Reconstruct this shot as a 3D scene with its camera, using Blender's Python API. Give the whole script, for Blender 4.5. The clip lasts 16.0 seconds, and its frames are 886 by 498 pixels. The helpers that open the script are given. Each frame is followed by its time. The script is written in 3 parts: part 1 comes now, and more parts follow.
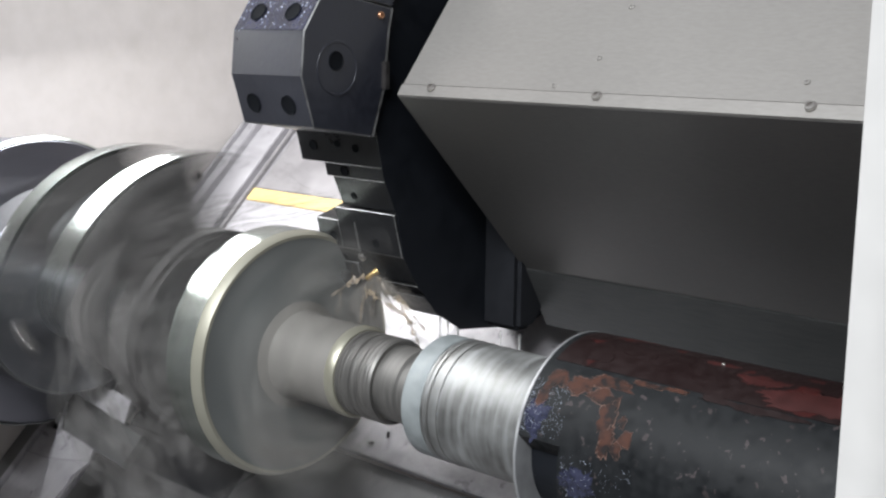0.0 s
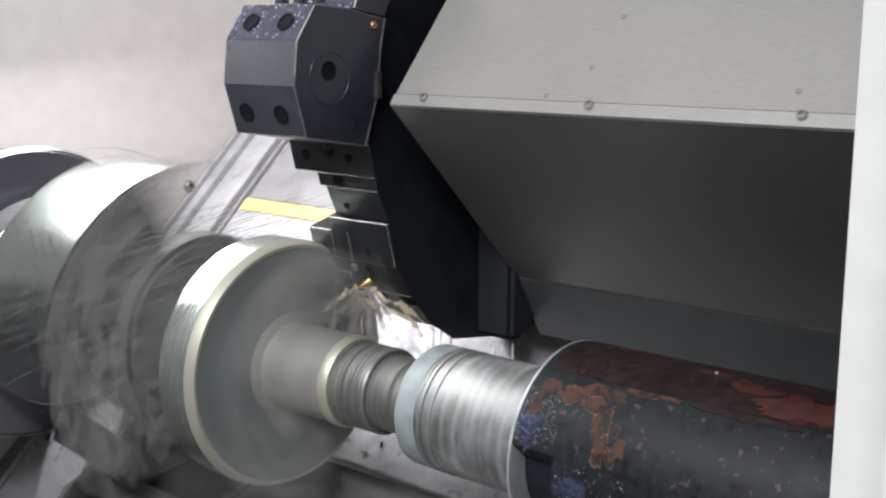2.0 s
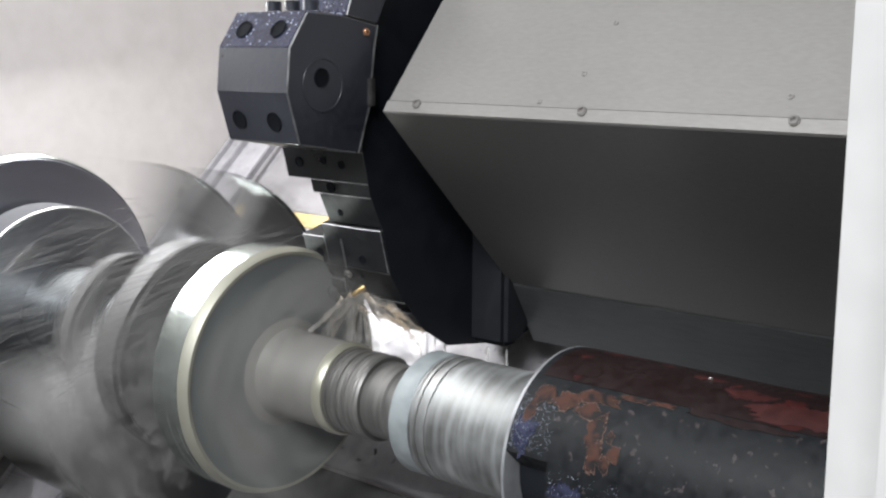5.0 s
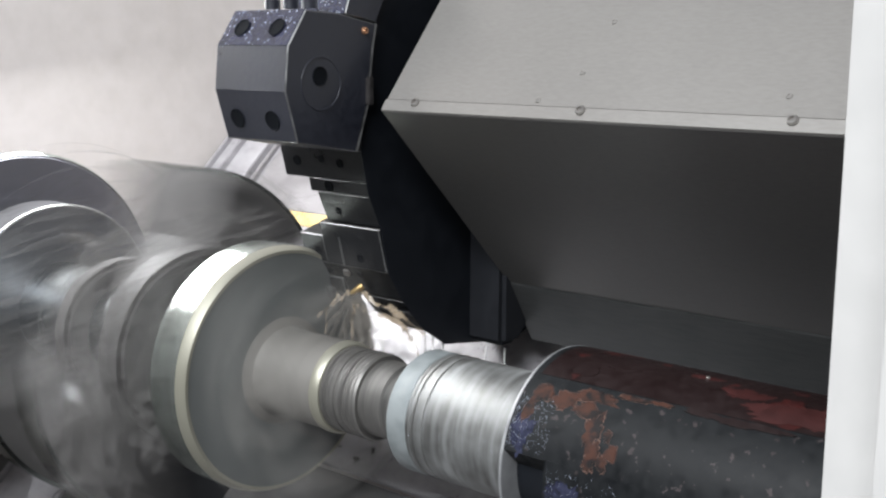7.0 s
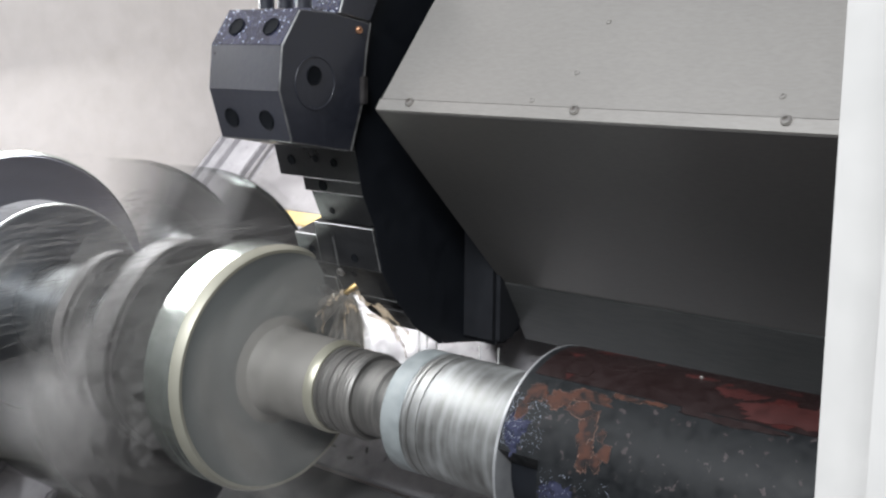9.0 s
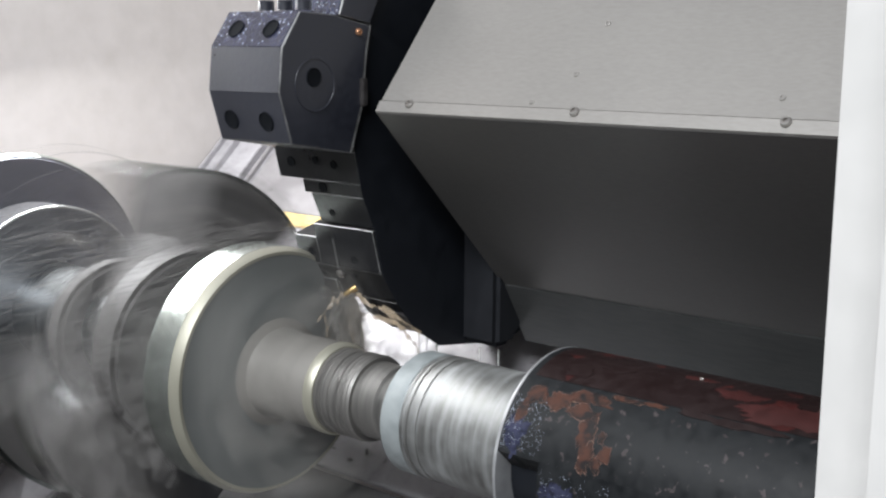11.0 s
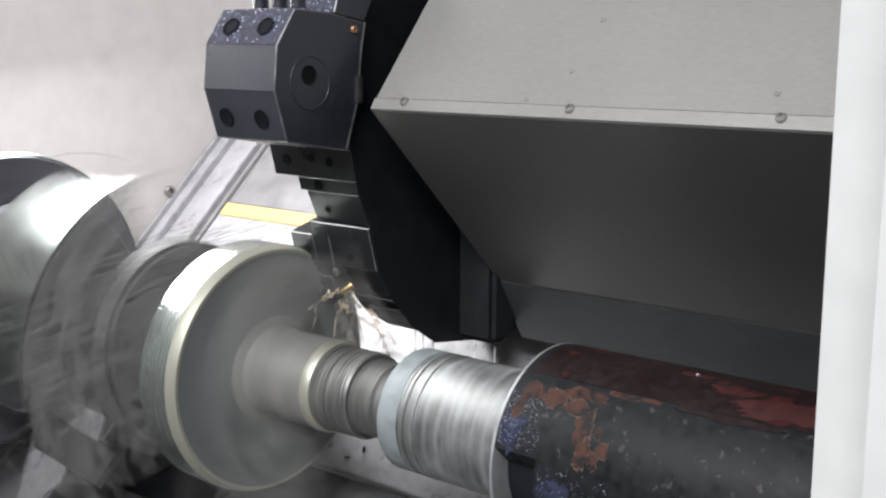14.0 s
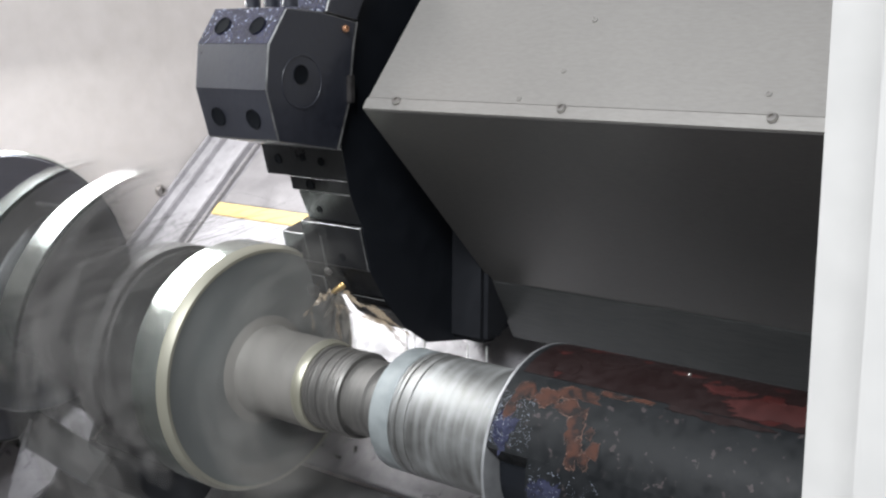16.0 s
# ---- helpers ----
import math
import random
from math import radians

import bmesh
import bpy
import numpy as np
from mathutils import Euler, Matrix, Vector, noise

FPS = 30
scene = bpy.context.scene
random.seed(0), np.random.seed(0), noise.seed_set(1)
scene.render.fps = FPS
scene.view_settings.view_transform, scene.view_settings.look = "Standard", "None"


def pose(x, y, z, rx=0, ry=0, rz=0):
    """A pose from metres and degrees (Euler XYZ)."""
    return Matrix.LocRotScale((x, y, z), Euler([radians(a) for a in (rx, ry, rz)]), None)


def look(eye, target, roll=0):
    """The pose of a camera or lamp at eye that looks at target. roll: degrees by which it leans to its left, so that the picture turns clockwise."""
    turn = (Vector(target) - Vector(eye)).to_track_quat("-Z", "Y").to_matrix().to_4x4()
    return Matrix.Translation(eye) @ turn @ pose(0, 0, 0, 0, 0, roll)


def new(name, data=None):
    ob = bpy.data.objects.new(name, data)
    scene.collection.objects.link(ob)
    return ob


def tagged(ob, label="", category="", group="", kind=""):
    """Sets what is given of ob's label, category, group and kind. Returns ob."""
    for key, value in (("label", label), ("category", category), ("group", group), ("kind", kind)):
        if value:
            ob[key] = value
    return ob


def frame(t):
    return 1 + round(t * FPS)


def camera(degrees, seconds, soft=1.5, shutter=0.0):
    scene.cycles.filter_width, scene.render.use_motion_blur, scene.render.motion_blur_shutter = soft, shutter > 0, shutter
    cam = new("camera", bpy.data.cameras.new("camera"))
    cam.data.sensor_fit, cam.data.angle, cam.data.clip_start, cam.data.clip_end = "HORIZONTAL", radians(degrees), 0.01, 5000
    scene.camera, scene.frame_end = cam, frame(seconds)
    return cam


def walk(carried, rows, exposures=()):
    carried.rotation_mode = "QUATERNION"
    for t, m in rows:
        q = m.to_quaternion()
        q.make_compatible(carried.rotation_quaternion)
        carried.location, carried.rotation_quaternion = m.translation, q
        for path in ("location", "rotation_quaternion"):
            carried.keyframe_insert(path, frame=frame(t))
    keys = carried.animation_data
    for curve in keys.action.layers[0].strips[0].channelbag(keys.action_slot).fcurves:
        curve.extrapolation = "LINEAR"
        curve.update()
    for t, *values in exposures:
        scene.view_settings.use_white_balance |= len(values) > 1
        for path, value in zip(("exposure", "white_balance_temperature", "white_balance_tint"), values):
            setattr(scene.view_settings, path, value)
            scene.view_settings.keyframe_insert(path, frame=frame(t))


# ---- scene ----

cam = camera(41.8, 16.0, soft=2.35, shutter=0.45)
EYE = (0.728, -0.813, 1.445)
TURNS = [
    (0, 79.616, -0.560, 41.991),
    (0.5, 79.715, -0.533, 41.914),
    (1, 79.847, -0.668, 41.828),
    (1.5, 79.948, -0.474, 41.701),
    (2, 80.081, -0.457, 41.622),
    (2.5, 80.101, -0.550, 41.542),
    (3, 80.200, -0.396, 41.370),
    (3.5, 80.303, -0.410, 41.326),
    (4, 80.393, -0.319, 41.282),
    (6.5, 80.389, -0.415, 41.238),
    (7, 80.350, -0.453, 41.201),
    (7.5, 80.309, -0.373, 41.117),
    (8, 80.320, -0.339, 41.074),
    (8.5, 80.362, -0.352, 40.991),
    (9, 80.332, -0.562, 40.923),
    (11.5, 80.434, -0.518, 40.905),
    (12, 80.440, -0.497, 40.825),
    (12.5, 80.512, -0.242, 40.748),
    (13, 80.494, -0.419, 40.776),
    (13.5, 80.467, -0.440, 40.737),
    (14, 80.279, -0.286, 40.663),
    (14.5, 80.188, -0.190, 40.597),
    (15, 80.164, -0.376, 40.525),
    (15.5, 80.220, -0.455, 40.429),
    (16, 80.269, -0.417, 40.280),
]
walk(cam, [(t, pose(*EYE, rx, ry, rz)) for t, rx, ry, rz in TURNS], exposures=[(0.0, 0.0), (16.0, 0.0)])

# ---------------------------------------------------------------- light
world = bpy.data.worlds.new("workshop")
scene.world = world
world.use_nodes = True
world.node_tree.nodes["Background"].inputs[0].default_value = (0.93, 0.96, 1.0, 1)
world.node_tree.nodes["Background"].inputs[1].default_value = 0.36


def area_lamp(name, eye, target, sx, sy, watts, colour):
    data = bpy.data.lights.new(name, "AREA")
    data.shape, data.size, data.size_y, data.energy, data.color = "RECTANGLE", sx, sy, watts, colour
    ob = new(name, data)
    ob.matrix_basis = look(eye, target)
    return ob


area_lamp("work_lamp", (-0.84, -0.05, 1.605), (0.10, 0.0, 1.10), 0.60, 0.14, 11, (0.97, 0.98, 1.0))
# Unseen fill light, added to brighten the door and the machine's front.
area_lamp("hall_fill", (0.7, -2.5, 3.3), (0.3, 0.0, 1.2), 2.4, 0.8, 214, (0.935, 0.965, 1.0))


# ---------------------------------------------------------------- materials
def material(name, colour, rough=0.5, metal=0.0, dark=None, grain=60.0, spots=8.0, mix=0.5, bump=0.15, stretch=(1, 1, 1), coat=0.0, gloss=0.12, brushed=0.0):
    """A surface with fine grain, broad stains and fine relief."""
    m = bpy.data.materials.new(name)
    m.use_nodes = True
    nt = m.node_tree
    n, l = nt.nodes, nt.links
    bsdf = n["Principled BSDF"]
    dark = dark or tuple(c * 0.6 for c in colour)
    tc = n.new("ShaderNodeTexCoord")
    mp = n.new("ShaderNodeMapping")
    mp.inputs["Scale"].default_value = stretch
    l.new(tc.outputs["Object"], mp.inputs["Vector"])
    fine = n.new("ShaderNodeTexNoise")
    fine.inputs["Scale"].default_value, fine.inputs["Detail"].default_value = grain, 6
    broad = n.new("ShaderNodeTexNoise")
    broad.inputs["Scale"].default_value, broad.inputs["Detail"].default_value = spots, 5
    l.new(mp.outputs[0], fine.inputs["Vector"])
    l.new(tc.outputs["Object"], broad.inputs["Vector"])
    both = n.new("ShaderNodeMath")
    both.operation = "MULTIPLY_ADD"
    l.new(fine.outputs["Fac"], both.inputs[0])
    both.inputs[1].default_value = 0.5
    half = n.new("ShaderNodeMath")
    half.operation = "MULTIPLY"
    l.new(broad.outputs["Fac"], half.inputs[0])
    half.inputs[1].default_value = 0.5
    l.new(half.outputs[0], both.inputs[2])
    ramp = n.new("ShaderNodeValToRGB")
    ramp.color_ramp.elements[0].position, ramp.color_ramp.elements[1].position = 0.5 - 0.3 * mix, 0.5 + 0.2 * mix
    ramp.color_ramp.elements[0].color, ramp.color_ramp.elements[1].color = (*dark, 1), (*colour, 1)
    l.new(both.outputs[0], ramp.inputs[0])
    l.new(ramp.outputs[0], bsdf.inputs["Base Color"])
    rr = n.new("ShaderNodeMapRange")
    rr.inputs["To Min"].default_value, rr.inputs["To Max"].default_value = max(0.03, rough - gloss), min(1, rough + gloss)
    rr.inputs["From Min"].default_value, rr.inputs["From Max"].default_value = 0.3, 0.7
    l.new(both.outputs[0], rr.inputs["Value"])
    l.new(rr.outputs[0], bsdf.inputs["Roughness"])
    bsdf.inputs["Metallic"].default_value = metal
    bsdf.inputs["Coat Weight"].default_value = coat
    bsdf.inputs["Coat Roughness"].default_value = 0.12
    if brushed:
        tg = n.new("ShaderNodeTangent")
        tg.direction_type, tg.axis = "RADIAL", "X"
        l.new(tg.outputs[0], bsdf.inputs["Tangent"])
        bsdf.inputs["Anisotropic"].default_value = brushed
        bsdf.inputs["Anisotropic Rotation"].default_value = 0.25
    bp = n.new("ShaderNodeBump")
    bp.inputs["Strength"].default_value, bp.inputs["Distance"].default_value = bump, 0.001
    l.new(fine.outputs["Fac"], bp.inputs["Height"])
    l.new(bp.outputs[0], bsdf.inputs["Normal"])
    return m


def chipped_paint(name, paint, under, under_dark, amount, scale, rough=0.5):
    """Paint that has flaked away in patches with rusty ground below."""
    m = material(name, paint, rough, 0.0, tuple(c * 0.55 for c in paint), 120, 14, 0.9, 0.25, coat=0.03, gloss=0.25)
    nt = m.node_tree
    n, l = nt.nodes, nt.links
    bsdf = n["Principled BSDF"]
    base = bsdf.inputs["Base Color"].links[0].from_socket
    tc = n.new("ShaderNodeTexCoord")
    patch = n.new("ShaderNodeTexNoise")
    patch.inputs["Scale"].default_value, patch.inputs["Detail"].default_value, patch.inputs["Roughness"].default_value = scale, 5, 0.55
    l.new(tc.outputs["Object"], patch.inputs["Vector"])
    cut = n.new("ShaderNodeValToRGB")
    cut.color_ramp.elements[0].position, cut.color_ramp.elements[1].position = amount, amount + 0.012
    l.new(patch.outputs["Fac"], cut.inputs[0])
    rust = n.new("ShaderNodeTexNoise")
    rust.inputs["Scale"].default_value, rust.inputs["Detail"].default_value = 55, 6
    l.new(tc.outputs["Object"], rust.inputs["Vector"])
    tone = n.new("ShaderNodeValToRGB")
    tone.color_ramp.elements[0].position, tone.color_ramp.elements[1].position = 0.35, 0.65
    tone.color_ramp.elements[0].color, tone.color_ramp.elements[1].color = (*under_dark, 1), (*under, 1)
    l.new(rust.outputs["Fac"], tone.inputs[0])
    mixer = n.new("ShaderNodeMix")
    mixer.data_type = "RGBA"
    l.new(cut.outputs[0], mixer.inputs[0])
    l.new(base, mixer.inputs[6])
    l.new(tone.outputs[0], mixer.inputs[7])
    l.new(mixer.outputs[2], bsdf.inputs["Base Color"])
    return m


STEEL = material("turned_steel", (0.50, 0.52, 0.52), 0.30, 1.0, (0.30, 0.31, 0.32), 25, 6, 0.7, 0.05, (14, 1, 1))
STEELD = material("dull_threaded_steel", (0.23, 0.222, 0.21), 0.50, 0.7, (0.07, 0.07, 0.068), 25, 30, 0.8, 0.15, (10, 1, 1))
RIM = material("ground_steel_rim", (0.60, 0.65, 0.62), 0.25, 1.0, (0.46, 0.50, 0.47), 20, 5, 0.5, 0.04, (10, 1, 1), gloss=0.05)
DISCM = material("faced_steel_disc", (0.33, 0.34, 0.36), 0.40, 1.0, (0.22, 0.23, 0.25), 25, 8, 0.7, 0.03, brushed=0.6)
RIMR = material("dull_grey_rim", (0.17, 0.172, 0.18), 0.42, 0.8, (0.09, 0.09, 0.095), 25, 8, 0.7, 0.05, gloss=0.08)
RIMW = material("wet_web_rim", (0.20, 0.22, 0.21), 0.20, 1.0, (0.12, 0.13, 0.125), 30, 22, 0.6, 0.1, gloss=0.05)
FACE = material("wet_turned_face", (0.165, 0.175, 0.172), 0.52, 0.3, (0.110, 0.117, 0.117), 30, 14, 0.9, 0.1, brushed=0.4)
CHUCKM = material("worn_chuck_steel", (0.24, 0.24, 0.27), 0.40, 0.8, (0.12, 0.12, 0.14), 40, 9, 0.9, 0.2)
CREAM = material("cut_edge", (0.40, 0.39, 0.33), 0.45, 0.6, (0.28, 0.27, 0.21), 60, 12, 0.6, 0.1)
WEB = material("wet_dark_forging", (0.100, 0.095, 0.093), 0.6, 0.0, (0.032, 0.032, 0.032), 90, 40, 0.6, 0.6)
QUILL = material("oily_steel_quill", (0.36, 0.37, 0.37), 0.56, 0.85, (0.075, 0.072, 0.064), 16, 30, 0.7, 0.10, (9, 0.9, 0.9), gloss=0.14)
CAP = material("pale_grey_ring", (0.27, 0.295, 0.30), 0.45, 0.3, (0.14, 0.16, 0.165), 60, 10, 0.6, 0.1)
BLACKOX = material("black_oxide_steel", (0.024, 0.026, 0.036), 0.44, 0.1, (0.011, 0.012, 0.017), 160, 12, 0.9, 0.3, coat=0.15, gloss=0.2)
HOLDER = material("oily_black_steel", (0.014, 0.0145, 0.016), 0.42, 0.0, (0.006, 0.006, 0.007), 130, 26, 0.9, 0.35, gloss=0.2)
WORN = material("worn_bright_edge", (0.26, 0.26, 0.26), 0.40, 0.8, (0.07, 0.07, 0.07), 120, 30, 0.9, 0.1)
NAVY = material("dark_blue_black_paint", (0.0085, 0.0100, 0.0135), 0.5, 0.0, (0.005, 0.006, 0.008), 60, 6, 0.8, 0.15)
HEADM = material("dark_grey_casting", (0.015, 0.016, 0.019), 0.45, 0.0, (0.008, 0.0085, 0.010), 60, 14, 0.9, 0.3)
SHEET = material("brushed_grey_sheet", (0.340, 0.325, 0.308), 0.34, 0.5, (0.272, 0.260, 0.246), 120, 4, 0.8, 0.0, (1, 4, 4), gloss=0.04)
# Same sheet as SHEET, darkened to carry the shade of the down-facing side.
SHEET_SHADED = material("brushed_grey_sheet_shaded", (0.168, 0.163, 0.156), 0.42, 0.7, (0.120, 0.117, 0.112), 120, 4, 0.8, 0.0, (1, 6, 6), gloss=0.04)
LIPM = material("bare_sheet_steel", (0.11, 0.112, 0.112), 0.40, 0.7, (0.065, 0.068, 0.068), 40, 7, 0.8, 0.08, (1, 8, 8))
HALLM = material("grey_hall_wall", (0.32, 0.32, 0.32), 0.7, 0.0, (0.25, 0.25, 0.25), 20, 2)
WALLM = material("pale_enclosure_paint", (0.68, 0.635, 0.61), 0.45, 0.0, (0.57, 0.53, 0.50), 30, 3, 0.8, 0.06)
PANEL = material("wet_way_cover_sheet", (0.42, 0.405, 0.42), 0.42, 0.15, (0.26, 0.25, 0.26), 70, 16, 0.8, 0.9, gloss=0.3)
PANELM = material("stained_way_cover_sheet", (0.34, 0.325, 0.33), 0.38, 0.4, (0.20, 0.19, 0.195), 35, 11, 0.9, 0.15)
PANELD = material("darker_way_cover_sheet", (0.20, 0.195, 0.195), 0.4, 0.5, (0.10, 0.10, 0.10), 35, 9, 0.9, 0.2)
YELLOW = material("yellow_paint", (0.70, 0.50, 0.18), 0.5, 0.0, (0.45, 0.34, 0.17), 50, 22, 0.9, 0.15)
DOORM = material("white_door_paint", (0.46, 0.452, 0.44), 0.45, 0.0, (0.41, 0.403, 0.393), 60, 4, 0.6, 0.05)
BODY = chipped_paint("chipped_dark_paint", (0.0085, 0.0098, 0.0112), (0.050, 0.041, 0.042), (0.022, 0.018, 0.018), 0.64, 130)
REDP = chipped_paint("worn_red_paint", (0.016, 0.0085, 0.0085), (0.050, 0.011, 0.010), (0.022, 0.008, 0.008), 0.60, 22)
REDB = material("bright_red_undercoat", (0.048, 0.0080, 0.0072), 0.55, 0.0, (0.020, 0.006, 0.0055), 90, 40, 0.8, 0.3)
RUST = material("brown_primer", (0.050, 0.019, 0.012), 0.7, 0.0, (0.007, 0.005, 0.005), 130, 60, 0.25, 0.6)
FLAKEEDGE = material("pale_flake_edge", (0.16, 0.095, 0.072), 0.65, 0.0, (0.04, 0.022, 0.018), 110, 50, 0.3, 0.3)
EDGEG = material("pale_worn_flange", (0.40, 0.41, 0.42), 0.45, 0.5, (0.22, 0.22, 0.23), 70, 14, 0.8, 0.2)
# Bluish lamp reflection on the film is put into its base colour.
WETFILM = material("wet_film_blue_sheen", (0.030, 0.033, 0.062), 0.16, 0.0, (0.008, 0.009, 0.018), 300, 70, 0.5, 0.7, coat=0.3, gloss=0.1)
# Near-black colour stands in for the shade deep inside a bore.
HOLE = material("dark_bore_shade", (0.007, 0.008, 0.010), 0.6, 0.0)
HOLE.node_tree.nodes["Principled BSDF"].inputs["Specular IOR Level"].default_value = 0.05
BOLT = material("steel_screw", (0.60, 0.58, 0.55), 0.35, 0.9, (0.28, 0.26, 0.25), 80, 20)
COPPER = material("copper_plug", (0.55, 0.30, 0.18), 0.4, 0.7, (0.35, 0.18, 0.1), 80, 20)
BRASS = material("brass_nozzle", (0.60, 0.42, 0.18), 0.35, 0.9, (0.4, 0.27, 0.1), 80, 20)
SWARF = material("dark_steel_chip", (0.16, 0.15, 0.15), 0.4, 0.8, (0.07, 0.065, 0.065), 90, 30)
FLOORM = material("workshop_floor", (0.20, 0.20, 0.20), 0.6, 0.0, (0.13, 0.13, 0.13), 20, 2)


def clear_water(name, colour, alpha):
    m = material(name, colour, 0.25, 0.0, tuple(c * 0.8 for c in colour), 90, 20)
    m.node_tree.nodes["Principled BSDF"].inputs["Alpha"].default_value = alpha
    return m


CHIP = clear_water("tan_hot_chip", (0.40, 0.32, 0.23), 0.5)
DROP = clear_water("milky_coolant", (0.62, 0.62, 0.60), 0.42)
VEIL = clear_water("fine_coolant_veil", (0.30, 0.29, 0.28), 0.18)
MURK = clear_water("dark_coolant_curtain", (0.34, 0.33, 0.32), 0.12)
# Coolant haze in front of the hub is put into this warm grey.
HUBM = material("misty_turned_hub", (0.20, 0.19, 0.175), 0.58, 0.2, (0.13, 0.125, 0.115), 30, 14, 0.9, 0.1)
BEAD = clear_water("clear_bead", (0.55, 0.60, 0.72), 0.5)
HAZE = clear_water("pale_coolant_mist", (0.52, 0.505, 0.475), 0.085)
MIST = clear_water("thin_coolant_spray", (0.40, 0.37, 0.33), 0.09)


for dull in (BODY, NAVY, HEADM, HOLDER, RUST, FLAKEEDGE, REDP):
    dull.node_tree.nodes["Principled BSDF"].inputs["Specular IOR Level"].default_value = 0.25


# ---------------------------------------------------------------- mesh helpers
def part(name, bm, mat, parent=None, label="", smooth=False, m=None, edge=None):
    bmesh.ops.recalc_face_normals(bm, faces=bm.faces)
    data = bpy.data.meshes.new(name)
    bm.to_mesh(data)
    bm.free()
    data.materials.append(mat)
    if edge:
        data.materials.append(edge)
    if smooth:
        for p in data.polygons:
            p.use_smooth = True
        data.set_sharp_from_angle(angle=radians(35))
    ob = new(name, data)
    if m is not None:
        ob.matrix_basis = m
    if parent is not None:
        ob.parent = parent
    if label:
        ob["label"] = label
    return ob


def thing(name, at, label, category, group="", kind=""):
    e = new(name)
    e.matrix_basis = pose(*at)
    e.empty_display_size = 0.05
    return tagged(e, label, category, group, kind)


def soften(bm, width, segments=2, worn=False):
    sharp = [e for e in bm.edges if len(e.link_faces) == 2 and e.calc_face_angle(0) > 0.5]
    if width > 0 and sharp:
        bmesh.ops.bevel(bm, geom=sharp, offset=width, segments=segments, affect="EDGES", clamp_overlap=True, material=1 if worn else -1)
    return bm


def prism(outline, x0, x1, bevel=0.002, worn=False):
    """A solid along x over an outline of (y, z)."""
    bm = bmesh.new()
    a = [bm.verts.new((x0, y, z)) for y, z in outline]
    b = [bm.verts.new((x1, y, z)) for y, z in outline]
    bm.faces.new(a)
    bm.faces.new(b)
    k = len(outline)
    for i in range(k):
        bm.faces.new((a[i], a[(i + 1) % k], b[(i + 1) % k], b[i]))
    bmesh.ops.recalc_face_normals(bm, faces=bm.faces)
    return soften(bm, bevel, 1 if worn else 2, worn)


def block(x0, x1, y0, y1, z0, z1, bevel=0.002):
    return prism([(y0, z0), (y1, z0), (y1, z1), (y0, z1)], x0, x1, bevel)


def turned(profile, steps=128, capped=True):
    """A solid of revolution about x from (x, radius) pairs."""
    bm = bmesh.new()
    rings = []
    for x, r in profile:
        if r < 1e-6:
            rings.append([bm.verts.new((x, 0, 0))])
        else:
            rings.append([bm.verts.new((x, r * math.sin(2 * math.pi * i / steps), r * math.cos(2 * math.pi * i / steps))) for i in range(steps)])
    for a, b in zip(rings, rings[1:]):
        for i in range(steps):
            j = (i + 1) % steps
            quad = [a[i % len(a)], a[j % len(a)], b[j % len(b)], b[i % len(b)]]
            quad = list(dict.fromkeys(quad))
            if len(quad) > 2:
                bm.faces.new(quad)
    for ring in (rings[0], rings[-1]) if capped else ():
        if len(ring) > 2:
            bm.faces.new(ring)
    return bm


def screw_head(r=0.006, h=0.0035):
    """A socket screw head, its axis along z."""
    bm = bmesh.new()
    n = 20
    prof = [(r, 0), (r, h * 0.7), (r * 0.85, h), (r * 0.5, h), (r * 0.5, h * 0.35)]
    rings = [[bm.verts.new((q * math.cos(2 * math.pi * i / n), q * math.sin(2 * math.pi * i / n), z)) for i in range(n)] for q, z in prof]
    for a, b in zip(rings, rings[1:]):
        for i in range(n):
            bm.faces.new((a[i], a[(i + 1) % n], b[(i + 1) % n], b[i]))
    bm.faces.new(rings[-1])
    return bm


def facing(at, normal):
    """A pose at a place whose z axis is the normal."""
    return Matrix.Translation(at) @ Vector(normal).to_track_quat("Z", "Y").to_matrix().to_4x4()


def sunk_hole(r=0.008, lip=0.0012):
    """A shallow disc with a thin rim, coloured dark like a deep bore, its axis along z."""
    bm = bmesh.new()
    n = 24
    prof = [(r * 1.06, 0.0002), (r * 1.04, lip), (r, lip), (r * 0.96, 0.0004)]
    rings = [[bm.verts.new((q * math.cos(2 * math.pi * i / n), q * math.sin(2 * math.pi * i / n), z)) for i in range(n)] for q, z in prof]
    for a, b in zip(rings, rings[1:]):
        for i in range(n):
            bm.faces.new((a[i], a[(i + 1) % n], b[(i + 1) % n], b[i]))
    bm.faces.new(rings[-1])
    return bm


# ---------------------------------------------------------------- enclosure
def structure(name, bm, mat, label, smooth=False):
    return tagged(part(name, bm, mat, None, "", smooth), label, name.split("_")[0], "", "structure")


def slope(y, lift=0.0):
    """A point (y, z) of the slanted bed, lifted along its normal."""
    return (y - 0.699 * lift, 1.288 + (y - 0.519) * 0.978 + 0.715 * lift)


def sloped_slab(x0, x1, y0, y1, top, thick, bevel=0.0015):
    return prism([slope(y0, top), slope(y1, top), slope(y1, top - thick), slope(y0, top - thick)], x0, x1, bevel)


structure("wall_west", block(-1.05, -0.95, -0.75, 1.6, 0.1, 2.6, 0.0), WALLM, "pale cream painted sheet metal end wall of the machine")
structure("wall_north", block(-0.95, 1.6, 1.05, 1.12, 0.1, 2.6, 0.0), WALLM, "pale painted sheet metal back wall of the machine")
structure("floor", block(-4, 4, -5, 1.6, -0.05, 0.0, 0.0), FLOORM, "grey concrete workshop floor")
